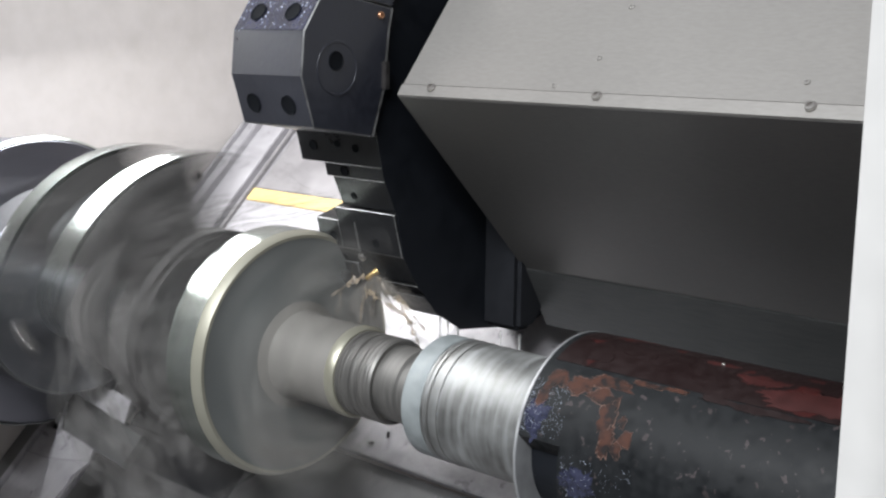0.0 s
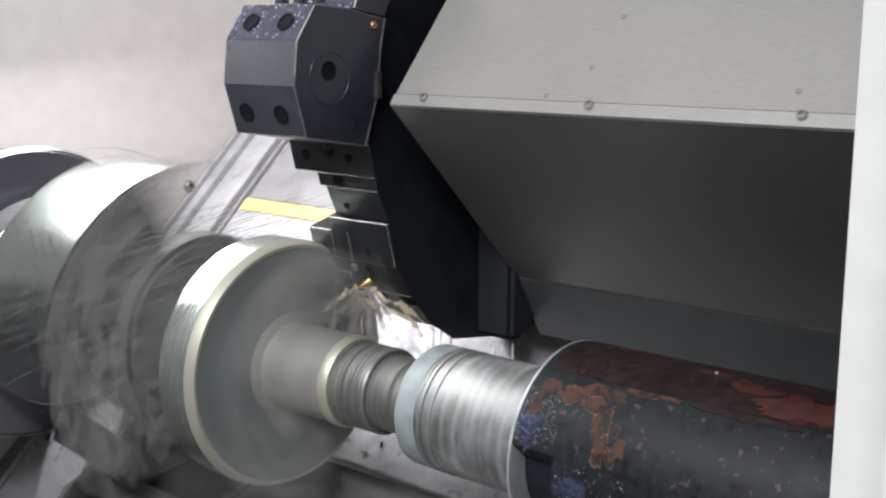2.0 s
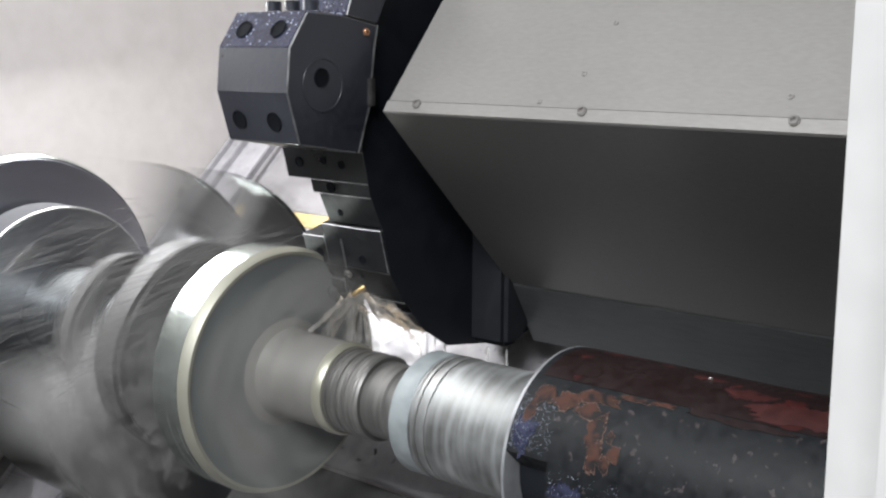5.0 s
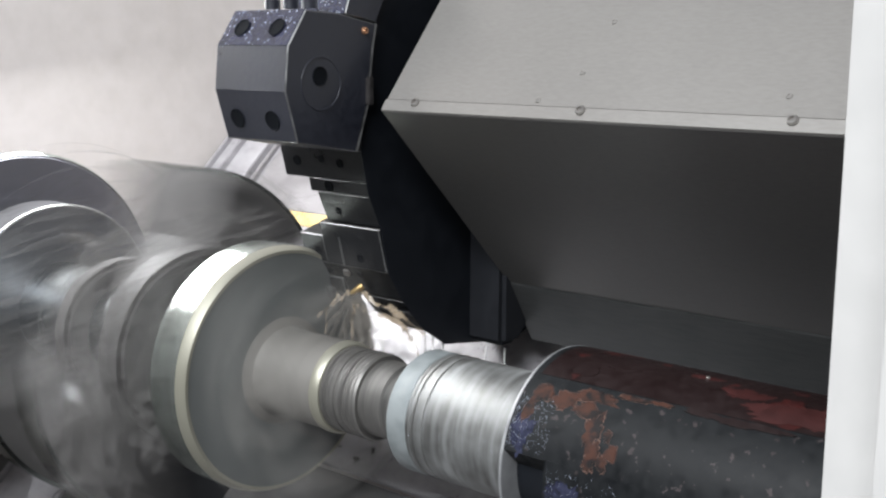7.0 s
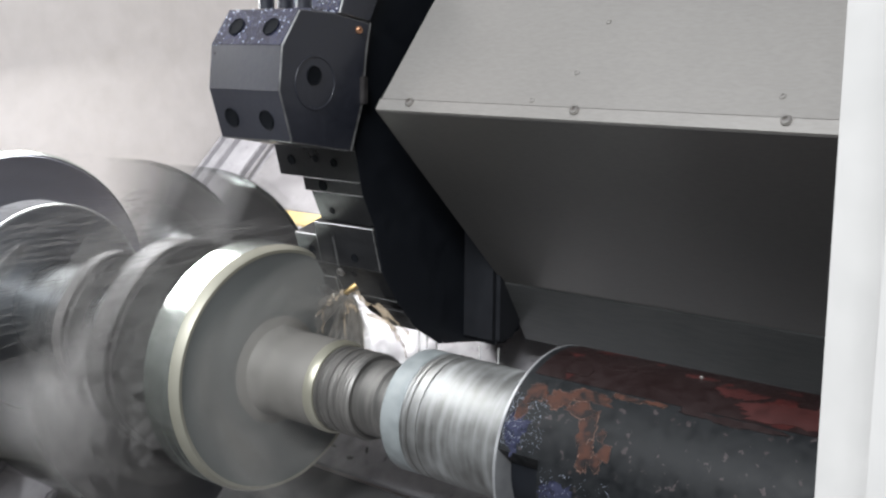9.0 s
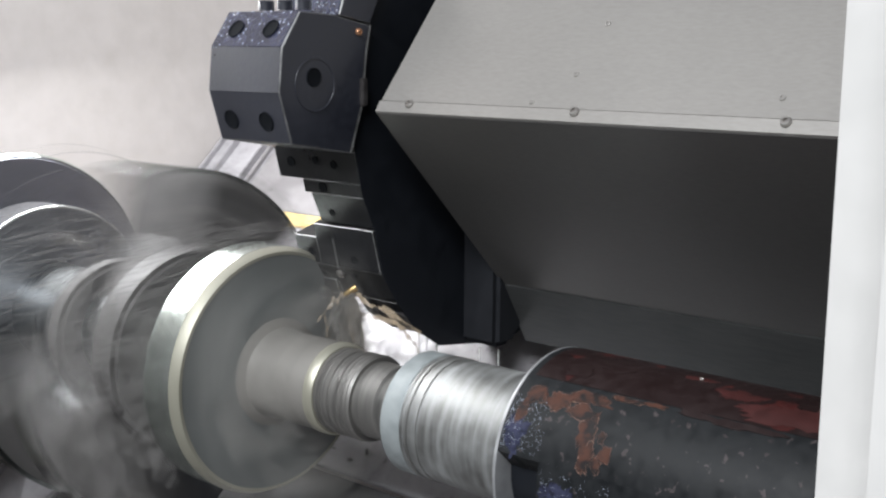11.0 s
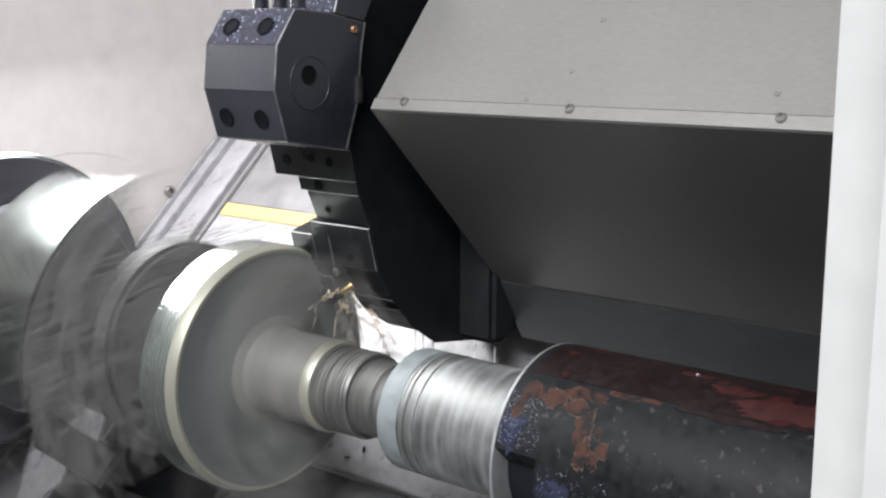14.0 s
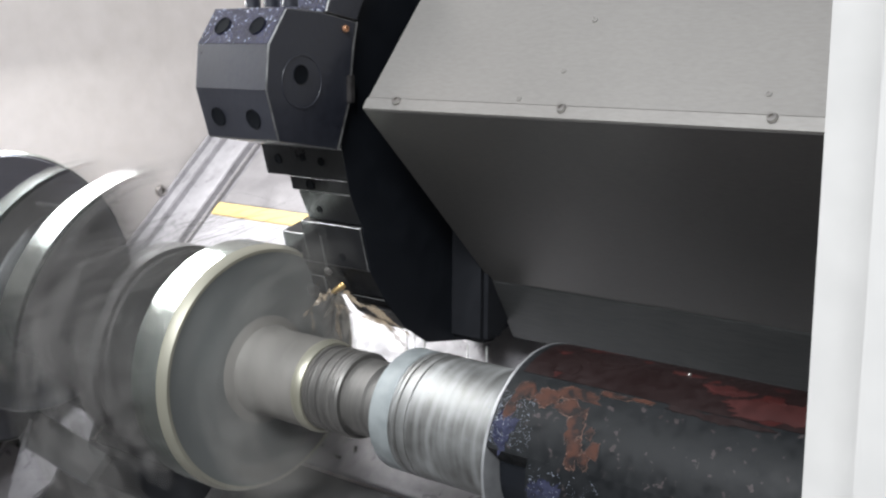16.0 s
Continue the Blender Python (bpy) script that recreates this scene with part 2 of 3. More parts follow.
structure("wall_south", block(-4, 4, -5.1, -5, 0, 4.5, 0.0), HALLM, "plain grey workshop wall")

way_cover = thing("way_cover", (0, 0, 0), "wet bare sheet metal covers over the slanted bed", "way cover")
part("upper_sheet", sloped_slab(-0.80, 1.5, 0.405, 0.98, 0.0, 0.012), PANELM, way_cover, "dull grey stained sheet")
part("middle_sheet", sloped_slab(-0.80, 1.5, 0.150, 0.404, 0.006, 0.012), PANEL, way_cover, "bright wet sheet")
part("corner_sheet", sloped_slab(-0.949, -0.725, 0.1025, 0.149, 0.004, 0.012), PANEL, way_cover, "pale wet corner sheet")
# Crank's shadow on the bed, put into this sheet's dark colour.
part("gap_sheet", sloped_slab(-0.724, -0.45, 0.1025, 0.149, -0.010, 0.012), HEADM, way_cover, "sheet painted dark as in the crank's shadow")
# Shade along the step, made as a dark sunken bar.
part("gap_bar", sloped_slab(-0.95, -0.45, 0.0645, 0.1020, -0.012, 0.05), HEADM, way_cover, "recessed bar painted dark as in shade")
part("step_sheet", sloped_slab(-0.45, 1.5, 0.055, 0.149, -0.010, 0.03), PANELD, way_cover, "darker grey stepped sheet")
part("lower_sheet", sloped_slab(-0.884, -0.742, -0.35, 0.0635, 0.000, 0.012), PANEL, way_cover, "pale worn lower sheet")
part("lower_sheet", sloped_slab(-0.741, -0.45, -0.35, 0.0635, -0.006, 0.012), PANELD, way_cover, "darker lower sheet")
part("lower_sheet", sloped_slab(-0.449, 1.5, -0.35, 0.0535, -0.006, 0.012), PANELM, way_cover)
part("side_channel", sloped_slab(-0.949, -0.8935, -0.35, 0.0635, -0.010, 0.012), PANELD, way_cover, "dark channel beside the wall")
part("channel_lip", sloped_slab(-0.893, -0.8855, -0.35, 0.0960, 0.006, 0.02), PANEL, way_cover, "pale worn lip")
part("yellow_strip", sloped_slab(-0.795, -0.30, 0.398, 0.416, 0.0090, 0.006, 0.001), YELLOW, way_cover, "yellow painted strip")
part("seam", sloped_slab(-0.80, -0.2, 0.418, 0.421, 0.0012, 0.004, 0.0), PANELD, way_cover)



def flat_plate(points, lift, thick):
    """A sheet over an outline of (x, y along the bed), held above the slanted bed."""
    bm = bmesh.new()
    top = [bm.verts.new((x, *slope(y, lift))) for x, y in points]
    low = [bm.verts.new((x, *slope(y, lift - thick))) for x, y in points]
    bm.faces.new(top)
    bm.faces.new(low)
    for i in range(len(points)):
        j = (i + 1) % len(points)
        bm.faces.new((top[i], top[j], low[j], low[i]))
    return bm


splash = thing("splash_guard", (0, 0, 0), "bent pale and dark sheet metal splash guard under the chuck", "splash guard")
part("pale_plate", flat_plate([(-0.735, 0.0925), (-0.702, 0.1100), (-0.614, 0.1070), (-0.597, 0.0815)], 0.090, 0.003), PANEL, splash, "pale wet plate")
part("dark_bar", flat_plate([(-0.741, 0.0925), (-0.597, 0.0810), (-0.550, 0.0770), (-0.550, 0.0440), (-0.719, 0.0530), (-0.741, 0.0600)], 0.087, 0.012), LIPM, splash, "dark bar")
part("lower_plate", flat_plate([(-0.742, 0.0810), (-0.7345, 0.0810), (-0.719, 0.0535), (-0.650, 0.0500), (-0.619, 0.0475), (-0.611, 0.0330), (-0.618, 0.0250), (-0.624, 0.0160), (-0.622, 0.0060), (-0.626, -0.0100), (-0.580, -0.0800), (-0.604, -0.0800)], 0.0905, 0.003), PANEL, splash, "pale plate with a ragged torn edge")
part("post", sloped_slab(-0.705, -0.665, 0.056, 0.074, 0.076, 0.10), PANELD, splash)

rail = thing("wiper_rail", (0, 0, 0), "bare metal channel rail along the end wall", "rail")
part("base_plate", sloped_slab(-0.949, -0.80, 0.150, 0.98, 0.0, 0.02), PANEL, rail)
part("flange", sloped_slab(-0.948, -0.940, 0.151, 0.98, 0.009, 0.02), PANEL, rail)
part("flange", sloped_slab(-0.905, -0.900, 0.151, 0.98, 0.012, 0.02), PANEL, rail)
part("flange", sloped_slab(-0.835, -0.822, 0.151, 0.98, 0.012, 0.02), PANEL, rail)
part("flange", sloped_slab(-0.812, -0.804, 0.151, 0.98, 0.007, 0.02), PANELM, rail)
wall_screw = tagged(part("screw", screw_head(0.010, 0.009), BOLT, None, "", True, facing((-0.950, 0.405, 1.200), (1, 0, 0))), "grey steel screw in the pale end wall", "screw")
small_screw = tagged(part("screw", screw_head(0.005, 0.004), BOLT, None, "", True, facing((-0.950, 0.280, 1.145), (1, 0, 0))), "small steel screw in the pale end wall", "screw")

# Unseen panel, added to shade the left side and darken the rim reflections.
structure("wall_front", block(-1.0, -0.27, -0.56, -0.50, 0.3, 1.36, 0.004), HALLM, "plain grey panel out of view, added to darken the rim reflections")
door = structure("door_1", block(0.6172, 1.30, -0.56, -0.50, 0.3, 2.3, 0.020), DOORM, "white painted sliding door edge")


# ---------------------------------------------------------------- workpiece
AXIS = (0, 0, 1.10)
shaft = thing("crankshaft", AXIS, "steel crankshaft spinning between chuck and live centre, wet with coolant", "crankshaft")
part("front_disc", turned([(-0.267, 0.03), (-0.267, 0.133), (-0.264, 0.137), (-0.222, 0.137)]), RIM, shaft, "bright turned rim of the front disc", True)
part("cut_edge", turned([(-0.222, 0.1368), (-0.2185, 0.1362), (-0.210, 0.1325), (-0.210, 0.129), (-0.222, 0.128)], 128, False), CREAM, shaft, "pale freshly cut edge", True)
part("front_face", turned([(-0.2235, 0.129), (-0.2105, 0.129), (-0.2115, 0.082), (-0.2105, 0.079), (-0.2105, 0.03)]), FACE, shaft, "dull grey wet face of the front disc", True)
part("hub", turned([(-0.212, 0.062), (-0.205, 0.050), (-0.195, 0.0475), (-0.122, 0.0475), (-0.118, 0.046)]), HUBM, shaft, "", True)
part("collar", turned([(-0.119, 0.04), (-0.119, 0.0485), (-0.112, 0.0485), (-0.108, 0.046), (-0.108, 0.04)]), CREAM, shaft, "pale bronze-tinted collar", True)
thread = [(-0.109, 0.03)]
for x, land, groove in ((-0.108, 0.0045, 0.0012), (-0.1000, 0.0030, 0.0006), (-0.0945, 0.0060, 0.0014), (-0.0855, 0.0022, 0.0005), (-0.0815, 0.0050, 0.0010), (-0.0740, 0.0028, 0.0007), (-0.0690, 0.0040, 0.0004)):
    thread += [(x, 0.0442), (x + land, 0.0444), (x + land + 0.0006, 0.0444 - groove), (x + land + 0.0020, 0.0443 - groove)]
thread += [(-0.061, 0.0445), (-0.058, 0.043), (-0.058, 0.03)]
part("thread", turned(thread), STEELD, shaft, "grooved threaded shaft end", True)
part("neck", turned([(-0.060, 0.02), (-0.060, 0.039), (-0.030, 0.0385), (-0.028, 0.036), (-0.005, 0.034), (0.004, 0.03)]), STEELD, shaft, "", True)
part("journal", turned([(-0.37, 0.066), (-0.278, 0.066), (-0.272, 0.075), (-0.266, 0.075)]), STEEL, shaft, "", True)
part("rear_journal", turned([(-0.66, 0.064), (-0.385, 0.064)]), STEEL, shaft, "", True)
part("rear_disc", turned([(-0.72, 0.05), (-0.72, 0.136), (-0.664, 0.136), (-0.66, 0.1375), (-0.66, 0.05)]), DISCM, shaft, "bright turned rear disc", True)
part("rear_disc_rim", turned([(-0.72, 0.136), (-0.72, 0.138), (-0.717, 0.141), (-0.6632, 0.141)], 128, False), RIMR, shaft, "dull grey rim of the rear disc", True)
part("rear_disc_edge", turned([(-0.6632, 0.141), (-0.6618, 0.1408), (-0.6598, 0.1390), (-0.6598, 0.1372)], 128, False), STEEL, shaft, "bright chamfered edge", True)

THROW, WEIGHT = -30, 138


def arc_band(r0, r1, a0, a1, x0, x1, steps):
    """A curved bar about x, from angle a0 to a1, with its own thickness."""
    bm = bmesh.new()
    rings = []
    for i in range(steps + 1):
        a = radians(a0 + (a1 - a0) * i / steps)
        s, c = math.sin(a), math.cos(a)
        rings.append([bm.verts.new(p) for p in ((x0, r0 * s, r0 * c), (x1, r0 * s, r0 * c), (x1, r1 * s, r1 * c), (x0, r1 * s, r1 * c))])
    for a, b in zip(rings, rings[1:]):
        for k in range(4):
            bm.faces.new((a[k], a[(k + 1) % 4], b[(k + 1) % 4], b[k]))
    bm.faces.new(rings[0])
    bm.faces.new(rings[-1])
    return bm


def lumpy(wide, tall, shift):
    """A forged outline, longer one way than the other."""
    return [(wide * math.sin(radians(a)) * (1 + 0.05 * math.sin(3 * radians(a))), shift + tall * math.cos(radians(a)) * (1 + 0.06 * math.cos(2 * radians(a)))) for a in range(0, 360, 9)]


def sector(name, centre, half, r0, r1, x0, x1, label=""):
    """A dark web about the axis with a bright turned rim over its outer edge and bare flanks."""
    steps = max(10, int(half * 0.6))
    web = part(name, arc_band(r0, r1 - 0.005, centre - half, centre + half, x0, x1, steps), WEB, shaft, label, True)
    part("rim", arc_band(r1 - 0.005, r1, centre - half, centre + half, x0, x1, steps * 2), RIMW, web, "bright turned rim", True)
    return web


sector("counterweight", WEIGHT, 32, 0.105, 0.2110, -0.520, -0.3720, "dark wet counterweight")
sector("crank_web", THROW, 34, 0.105, 0.2110, -0.4080, -0.3680, "dark wet crank web")
sector("crank_web", THROW, 34, 0.105, 0.2110, -0.5260, -0.4960, "dark wet crank web")
a = radians(THROW)
part("crank_pin", turned([(-0.497, 0.050), (-0.488, 0.046), (-0.416, 0.046), (-0.407, 0.050)], 64), STEEL, shaft, "wet steel crank pin", True, pose(0, 0.128 * math.sin(a), 0.128 * math.cos(a)))
for angle in (WEIGHT - 17, WEIGHT + 17):
    a = radians(angle)
    part("weight_bolt", screw_head(0.009, 0.006), STEELD, shaft, "", True, facing((-0.372, 0.160 * math.sin(a), 0.160 * math.cos(a)), (1, 0, 0)))
part("rear_web_disc", prism(lumpy(0.092, 0.088, 0.002), -0.5262, -0.4958, 0.006), WEB, shaft, "", True)
part("weight_arm", prism([(p * math.cos(radians(WEIGHT)) + q * math.sin(radians(WEIGHT)), q * math.cos(radians(WEIGHT)) - p * math.sin(radians(WEIGHT))) for p, q in ((-0.06, 0.0), (0.06, 0.0), (0.066, 0.112), (-0.066, 0.112))], -0.494, -0.410, 0.006), WEB, shaft, "", True)
part("boss_face", prism(lumpy(0.124, 0.118, -0.004), -0.392, -0.345, 0.006), WEB, shaft, "", True)
for angle in (120, 240):
    a = radians(angle)
    part("face_bolt", screw_head(0.011, 0.008), BOLT, shaft, "", True, facing((-0.66, 0.098 * math.sin(a), 0.098 * math.cos(a)), (1, 0, 0)))

chuck = thing("chuck", AXIS, "large dark steel lathe chuck turning with the shaft", "chuck")
part("chuck_body", turned([(-0.94, 0.12), (-0.94, 0.19), (-0.76, 0.203), (-0.752, 0.203), (-0.745, 0.198), (-0.745, 0.05)]), CHUCKM, chuck, "", True)
part("chuck_rim", turned([(-0.757, 0.2035), (-0.7525, 0.2045), (-0.7475, 0.2015), (-0.752, 0.2)], 128, False), RIM, chuck, "bright worn edge", True)
part("jaw_ring", turned([(-0.746, 0.06), (-0.746, 0.115), (-0.721, 0.112), (-0.721, 0.06)]), STEEL, chuck, "", True)

# ---------------------------------------------------------------- tailstock
quill = thing("tailstock_quill", AXIS, "oily steel tailstock quill with a pale grey front ring", "quill")
part("front_ring", turned([(0.0, 0.030), (0.0, 0.0585), (0.002, 0.060), (0.024, 0.060), (0.025, 0.0592)]), CAP, quill, "pale grey front ring", True)
part("sleeve", turned([(0.024, 0.05), (0.024, 0.0590), (0.026, 0.0597), (0.0285, 0.0597), (0.029, 0.0592), (0.0298, 0.0597), (0.30, 0.0597)]), QUILL, quill, "", True)
for x, deep in ((0.0335, 0.0006), (0.0455, 0.0004)):
    part("groove", turned([(x, 0.0580), (x, 0.0602), (x + deep, 0.0602), (x + deep, 0.0580)], 96), STEELD, quill, "dark oil-filled groove", True)
part("bore_seal", turned([(-0.0005, 0.033), (-0.0005, 0.045), (0.001, 0.046)], 128, False), HOLE, quill, "", True)

TR = 0.0915
tail = thing("tailstock", (0, 0, 0), "tailstock housing in chipped dark and red paint", "tailstock")


def on_round(angle, r=TR):
    """(y, z) on the housing, the angle from the top towards the front."""
    return (-r * math.sin(radians(angle)), 1.10 + r * math.cos(radians(angle)))


top_flat = [on_round(a) for a in range(25, -90, -6)]
upper = [on_round(a) for a in range(76, 30, -5)] + top_flat + [(0.092, 1.06), (-0.02, 1.06)]
part("housing", prism(upper, 0.1638, 1.2, 0.0), BODY, tail, "", True)
lower = [on_round(a) for a in range(125, 75, -5)] + [on_round(75.5), (0.05, 1.10), (0.092, 1.06), (0.11, 0.72), (-0.09, 0.72), (-0.0885, 0.98)]
part("lower_housing", prism(lower, 0.206, 1.2, 0.0), BODY, tail, "", True)
part("front_flange", turned([(0.1595, 0.0605), (0.1595, 0.0893), (0.1605, 0.0910), (0.1620, 0.0917), (0.1636, 0.0917), (0.1640, 0.0905), (0.1640, 0.0605)]), EDGEG, tail, "pale worn front edge", True, pose(0, 0, 1.10))
# Near-black core puts the recess's shade into shape and colour.
part("slot_shadow", prism([on_round(a, 0.070) for a in range(140, 70, -5)] + [(0.0, 1.10)], 0.1630, 0.207, 0.0), NAVY, tail, "core painted black as shade in the recess behind the front edge")
part("red_top", arc_band(0.0895, 0.0919, -30.5, 50, 0.170, 1.2, 20), REDP, tail, "worn red painted top", True, pose(0, 0, 1.10))
part("oil_nipple", screw_head(0.0018, 0.0016), BOLT, tail, "", True, facing((0.303, -0.006, 1.1920), (0, 0, 1)))
part("set_screw", screw_head(0.004, 0.004), BOLT, tail, "", True, facing((0.150, -0.0605, 1.127), (0, -0.9, 0.4)))


def bare_patch(x, angle, sx, sa, seed, mat, lift):
    """An uneven flake of missing paint that follows the round housing."""
    bm = bmesh.new()
    ring = []
    n = 72
    for i in range(n):
        a = 2 * math.pi * i / n
        k = 1 + 0.55 * noise.noise((math.cos(a) * 1.6 + seed, math.sin(a) * 1.6, seed * 0.7)) + 0.30 * noise.noise((math.cos(a) * 5 + seed, math.sin(a) * 5, seed)) + 0.28 * noise.noise((math.cos(a) * 13 + seed, math.sin(a) * 13, seed))
        ring.append((x + sx * k * math.cos(a), angle + sa * k * math.sin(a)))
    mid = bm.verts.new((x, *on_round(angle, TR + lift)))
    vs = [bm.verts.new((px, *on_round(pa, TR + lift))) for px, pa in ring]
    ins = [bm.verts.new((x + (px - x) * 0.5, *on_round(angle + (pa - angle) * 0.5, TR + lift))) for px, pa in ring]
    low = [bm.verts.new((px, *on_round(pa, TR - 0.0005))) for px, pa in ring]
    for i in range(n):
        j = (i + 1) % n
        bm.faces.new((vs[i], vs[j], ins[j], ins[i]))
        bm.faces.new((ins[i], ins[j], mid))
        bm.faces.new((vs[i], low[i], low[j], vs[j]))
    return bm


FLAKES = [(0.230, 37.5, 0.022, 4.5, 1), (0.207, 43, 0.012, 5, 2), (0.2405, 56, 0.0080, 14, 3), (0.246, 67, 0.0085, 8, 4), (0.2315, 46, 0.014, 5, 12), (0.263, 64, 0.0075, 4.5, 5),
          (0.257, 70, 0.006, 4, 6), (0.256, 56, 0.0042, 3.5, 7), (0.183, 42, 0.012, 6, 8), (0.176, 53, 0.006, 7, 9), (0.262, 33.5, 0.016, 1.8, 10), (0.285, 32.5, 0.012, 1.5, 13)]
for k, (x, an, sx, sa, seed) in enumerate(FLAKES):
    part("bare_patch", bare_patch(x, an, sx * 0.88, sa * 0.88, seed * 3.1, FLAKEEDGE, 0.0002), FLAKEEDGE, tail, "", True)
    part("bare_patch", bare_patch(x, an, sx * 0.82, sa * 0.82, seed * 3.1, RUST, 0.0005), RUST, tail, "brown primer under flaked paint", True)
for x, an, sx, sa, seed in ((0.325, 33, 0.018, 2.0, 31), (0.352, 33.5, 0.014, 2.2, 32), (0.375, 33, 0.02, 1.6, 33)):
    part("bare_patch", bare_patch(x, an, sx, sa, seed, REDP, 0.0005), REDP, tail, "red undercoat under flaked paint", True)

for x, an, sx, sa, seed in ((0.395, 20, 0.045, 8, 51), (0.450, 14, 0.05, 10, 52), (0.30, 3, 0.012, 2.5, 53), (0.345, 12, 0.02, 5, 54), (0.205, 22, 0.012, 4, 55), (0.235, 12, 0.014, 3, 56)):
    part("bare_patch", bare_patch(x, an, sx, sa, seed, REDB, 0.0007), REDB if x > 0.29 else REDP, tail, "brighter red under the worn top coat", True)

rng_bead = random.Random(23)


def beads(count, x0, x1, a0, a1, r, bias=1.0):
    """Fine drops of coolant clinging to a round surface, thicker towards x0."""
    bm = bmesh.new()
    for _ in range(count):
        x = x0 + (x1 - x0) * rng_bead.random() ** bias
        y, z = on_round(rng_bead.uniform(a0, a1), r)
        size = rng_bead.choice((0.00012, 0.00016, 0.0002, 0.0003))
        flat = Matrix.Translation((x, y, z)) @ Matrix.Diagonal((rng_bead.uniform(0.8, 2.2), 0.8, rng_bead.uniform(0.8, 2.6), 1))
        bmesh.ops.create_icosphere(bm, subdivisions=1, radius=size, matrix=flat)
    return bm


for x, an, sx, sa, seed in ((0.176, 64, 0.010, 12, 41), (0.226, 92, 0.018, 8, 45)):
    part("wet_film", bare_patch(x, an, sx, sa, seed * 1.7, WETFILM, 0.00012), WETFILM, tail, "blue-grey film of coolant on the paint", True)
part("water_beads", beads(420, 0.1655, 0.205, 44, 74, TR, 1.6), BEAD, tail, "beads of coolant on the paint", True)
part("water_beads", beads(160, 0.208, 0.275, 78, 104, TR, 1.4), BEAD, tail, "beads of coolant on the paint", True)
part("water_beads", beads(130, 0.026, 0.158, 10, 95, 0.0597), BEAD, quill, "beads of coolant on the sleeve", True, pose(0, 0, -1.10))

# ---------------------------------------------------------------- turret
turret = thing("tool_turret", (0, 0, 0), "black steel indexing turret with tool holders bolted round it", "turret")
FRONT = [(0.018, 1.344), (0.028, 1.300), (0.046, 1.263), (0.058, 1.213), (0.081, 1.179), (0.112, 1.144), (0.150, 1.120), (0.220, 1.110)]
ring = [(y - 0.0012, z - 0.0006) for y, z in FRONT] + [(0.28 + 0.285 * math.sin(radians(a)), 1.39 + 0.285 * math.cos(radians(a))) for a in (180, 150, 120, 90, 60, 30, 0, -30, -60)] + [(0.020, 1.46), (0.012, 1.40)]
part("turret_disc", prism(ring, -0.1085, -0.1070, 0.0004), NAVY, turret)
part("turret_core", prism([(y + 0.012, z + 0.006) for y, z in ring], -0.195, -0.1095, 0.002), NAVY, turret)
part("turret_head", prism([(0.190, 1.1165), (0.190, 1.300), (0.26, 1.300), (0.26, 1.160), (0.222, 1.1165)], -0.112, -0.058, 0.006), HEADM, turret, "", True)
part("gland", turned([(-0.06, 0.0), (-0.06, 0.05), (-0.02, 0.05), (-0.02, 0.0)], 40), HEADM, turret, "", True, pose(0, 0.24, 1.27))

rng_wet = random.Random(11)
oct_block = [(-0.063, 1.483), (-0.086, 1.449), (-0.090, 1.407), (-0.075, 1.358), (0.002, 1.3455), (0.018, 1.392), (0.025, 1.450), (0.030, 1.472), (-0.02, 1.481)]
bar = part("bar_holder", prism(oct_block, -0.205, -0.100, 0.0012, True), BLACKOX, turret, "black boring bar holder block", False, None, WORN)
for x, y, z, ny, nz in ((-0.178, -0.0753, 1.4665, -0.83, 0.56), (-0.127, -0.0753, 1.4665, -0.83, 0.56), (-0.180, -0.0815, 1.379, -0.956, -0.29), (-0.128, -0.0815, 1.379, -0.956, -0.29)):
    part("screw_bore", sunk_hole(0.0092), HOLE, bar, "", True, facing((x, y, z), (0, ny, nz)))
part("bar_bore", sunk_hole(0.0088), HOLE, bar, "", True, facing((-0.100, -0.046, 1.421), (1, 0, 0)))
part("bar_ring", turned([(-0.1005, 0.024), (-0.0992, 0.0245), (-0.0992, 0.0262), (-0.1005, 0.0267)], 48, False), BLACKOX, bar, "", True, pose(0, -0.044, 1.414))
bm = bmesh.new()
for i in range(150):
    u, x, r = rng_wet.random() ** 1.3, rng_wet.uniform(-0.203, -0.104), rng_wet.choice((0.0005, 0.0007, 0.0009, 0.0014))
    c = Vector((x, -0.063 - 0.023 * u, 1.483 - 0.034 * u))
    bmesh.ops.create_icosphere(bm, subdivisions=1, radius=r, matrix=Matrix.Translation(c))
part("water_beads", bm, BEAD, bar, "clear beads of coolant", True)
part("wet_film", prism([(-0.0632, 1.4836), (-0.0865, 1.4495), (-0.0845, 1.4495), (-0.0615, 1.4826)], -0.2035, -0.1015, 0.0003), WETFILM, bar, "glistening film of coolant", False)
part("plug", screw_head(0.0036, 0.003), COPPER, bar, "copper-coloured plug", True, facing((-0.100, 0.014, 1.465), (1, 0, 0)))
part("clip", block(-0.101, -0.095, 0.016, 0.023, 1.392, 1.420, 0.001), SWARF, bar, "dull clip")
for x in (-0.186, -0.158, -0.131):
    part("jet_screw", turned([(0, 0), (0, 0.008), (0.009, 0.008), (0.010, 0.007), (0.010, 0.0)], 20), BLACKOX, bar, "", True, facing((x, -0.030, 1.4855), (0, 0, 1)) @ pose(0, 0, 0, 0, -90, 0))
nexth = part("next_holder", prism([(-0.012, 1.4805), (0.031, 1.4735), (0.075, 1.560), (0.03, 1.600)], -0.178, -0.100, 0.001, True), BLACKOX, turret, "", False, None, WORN)
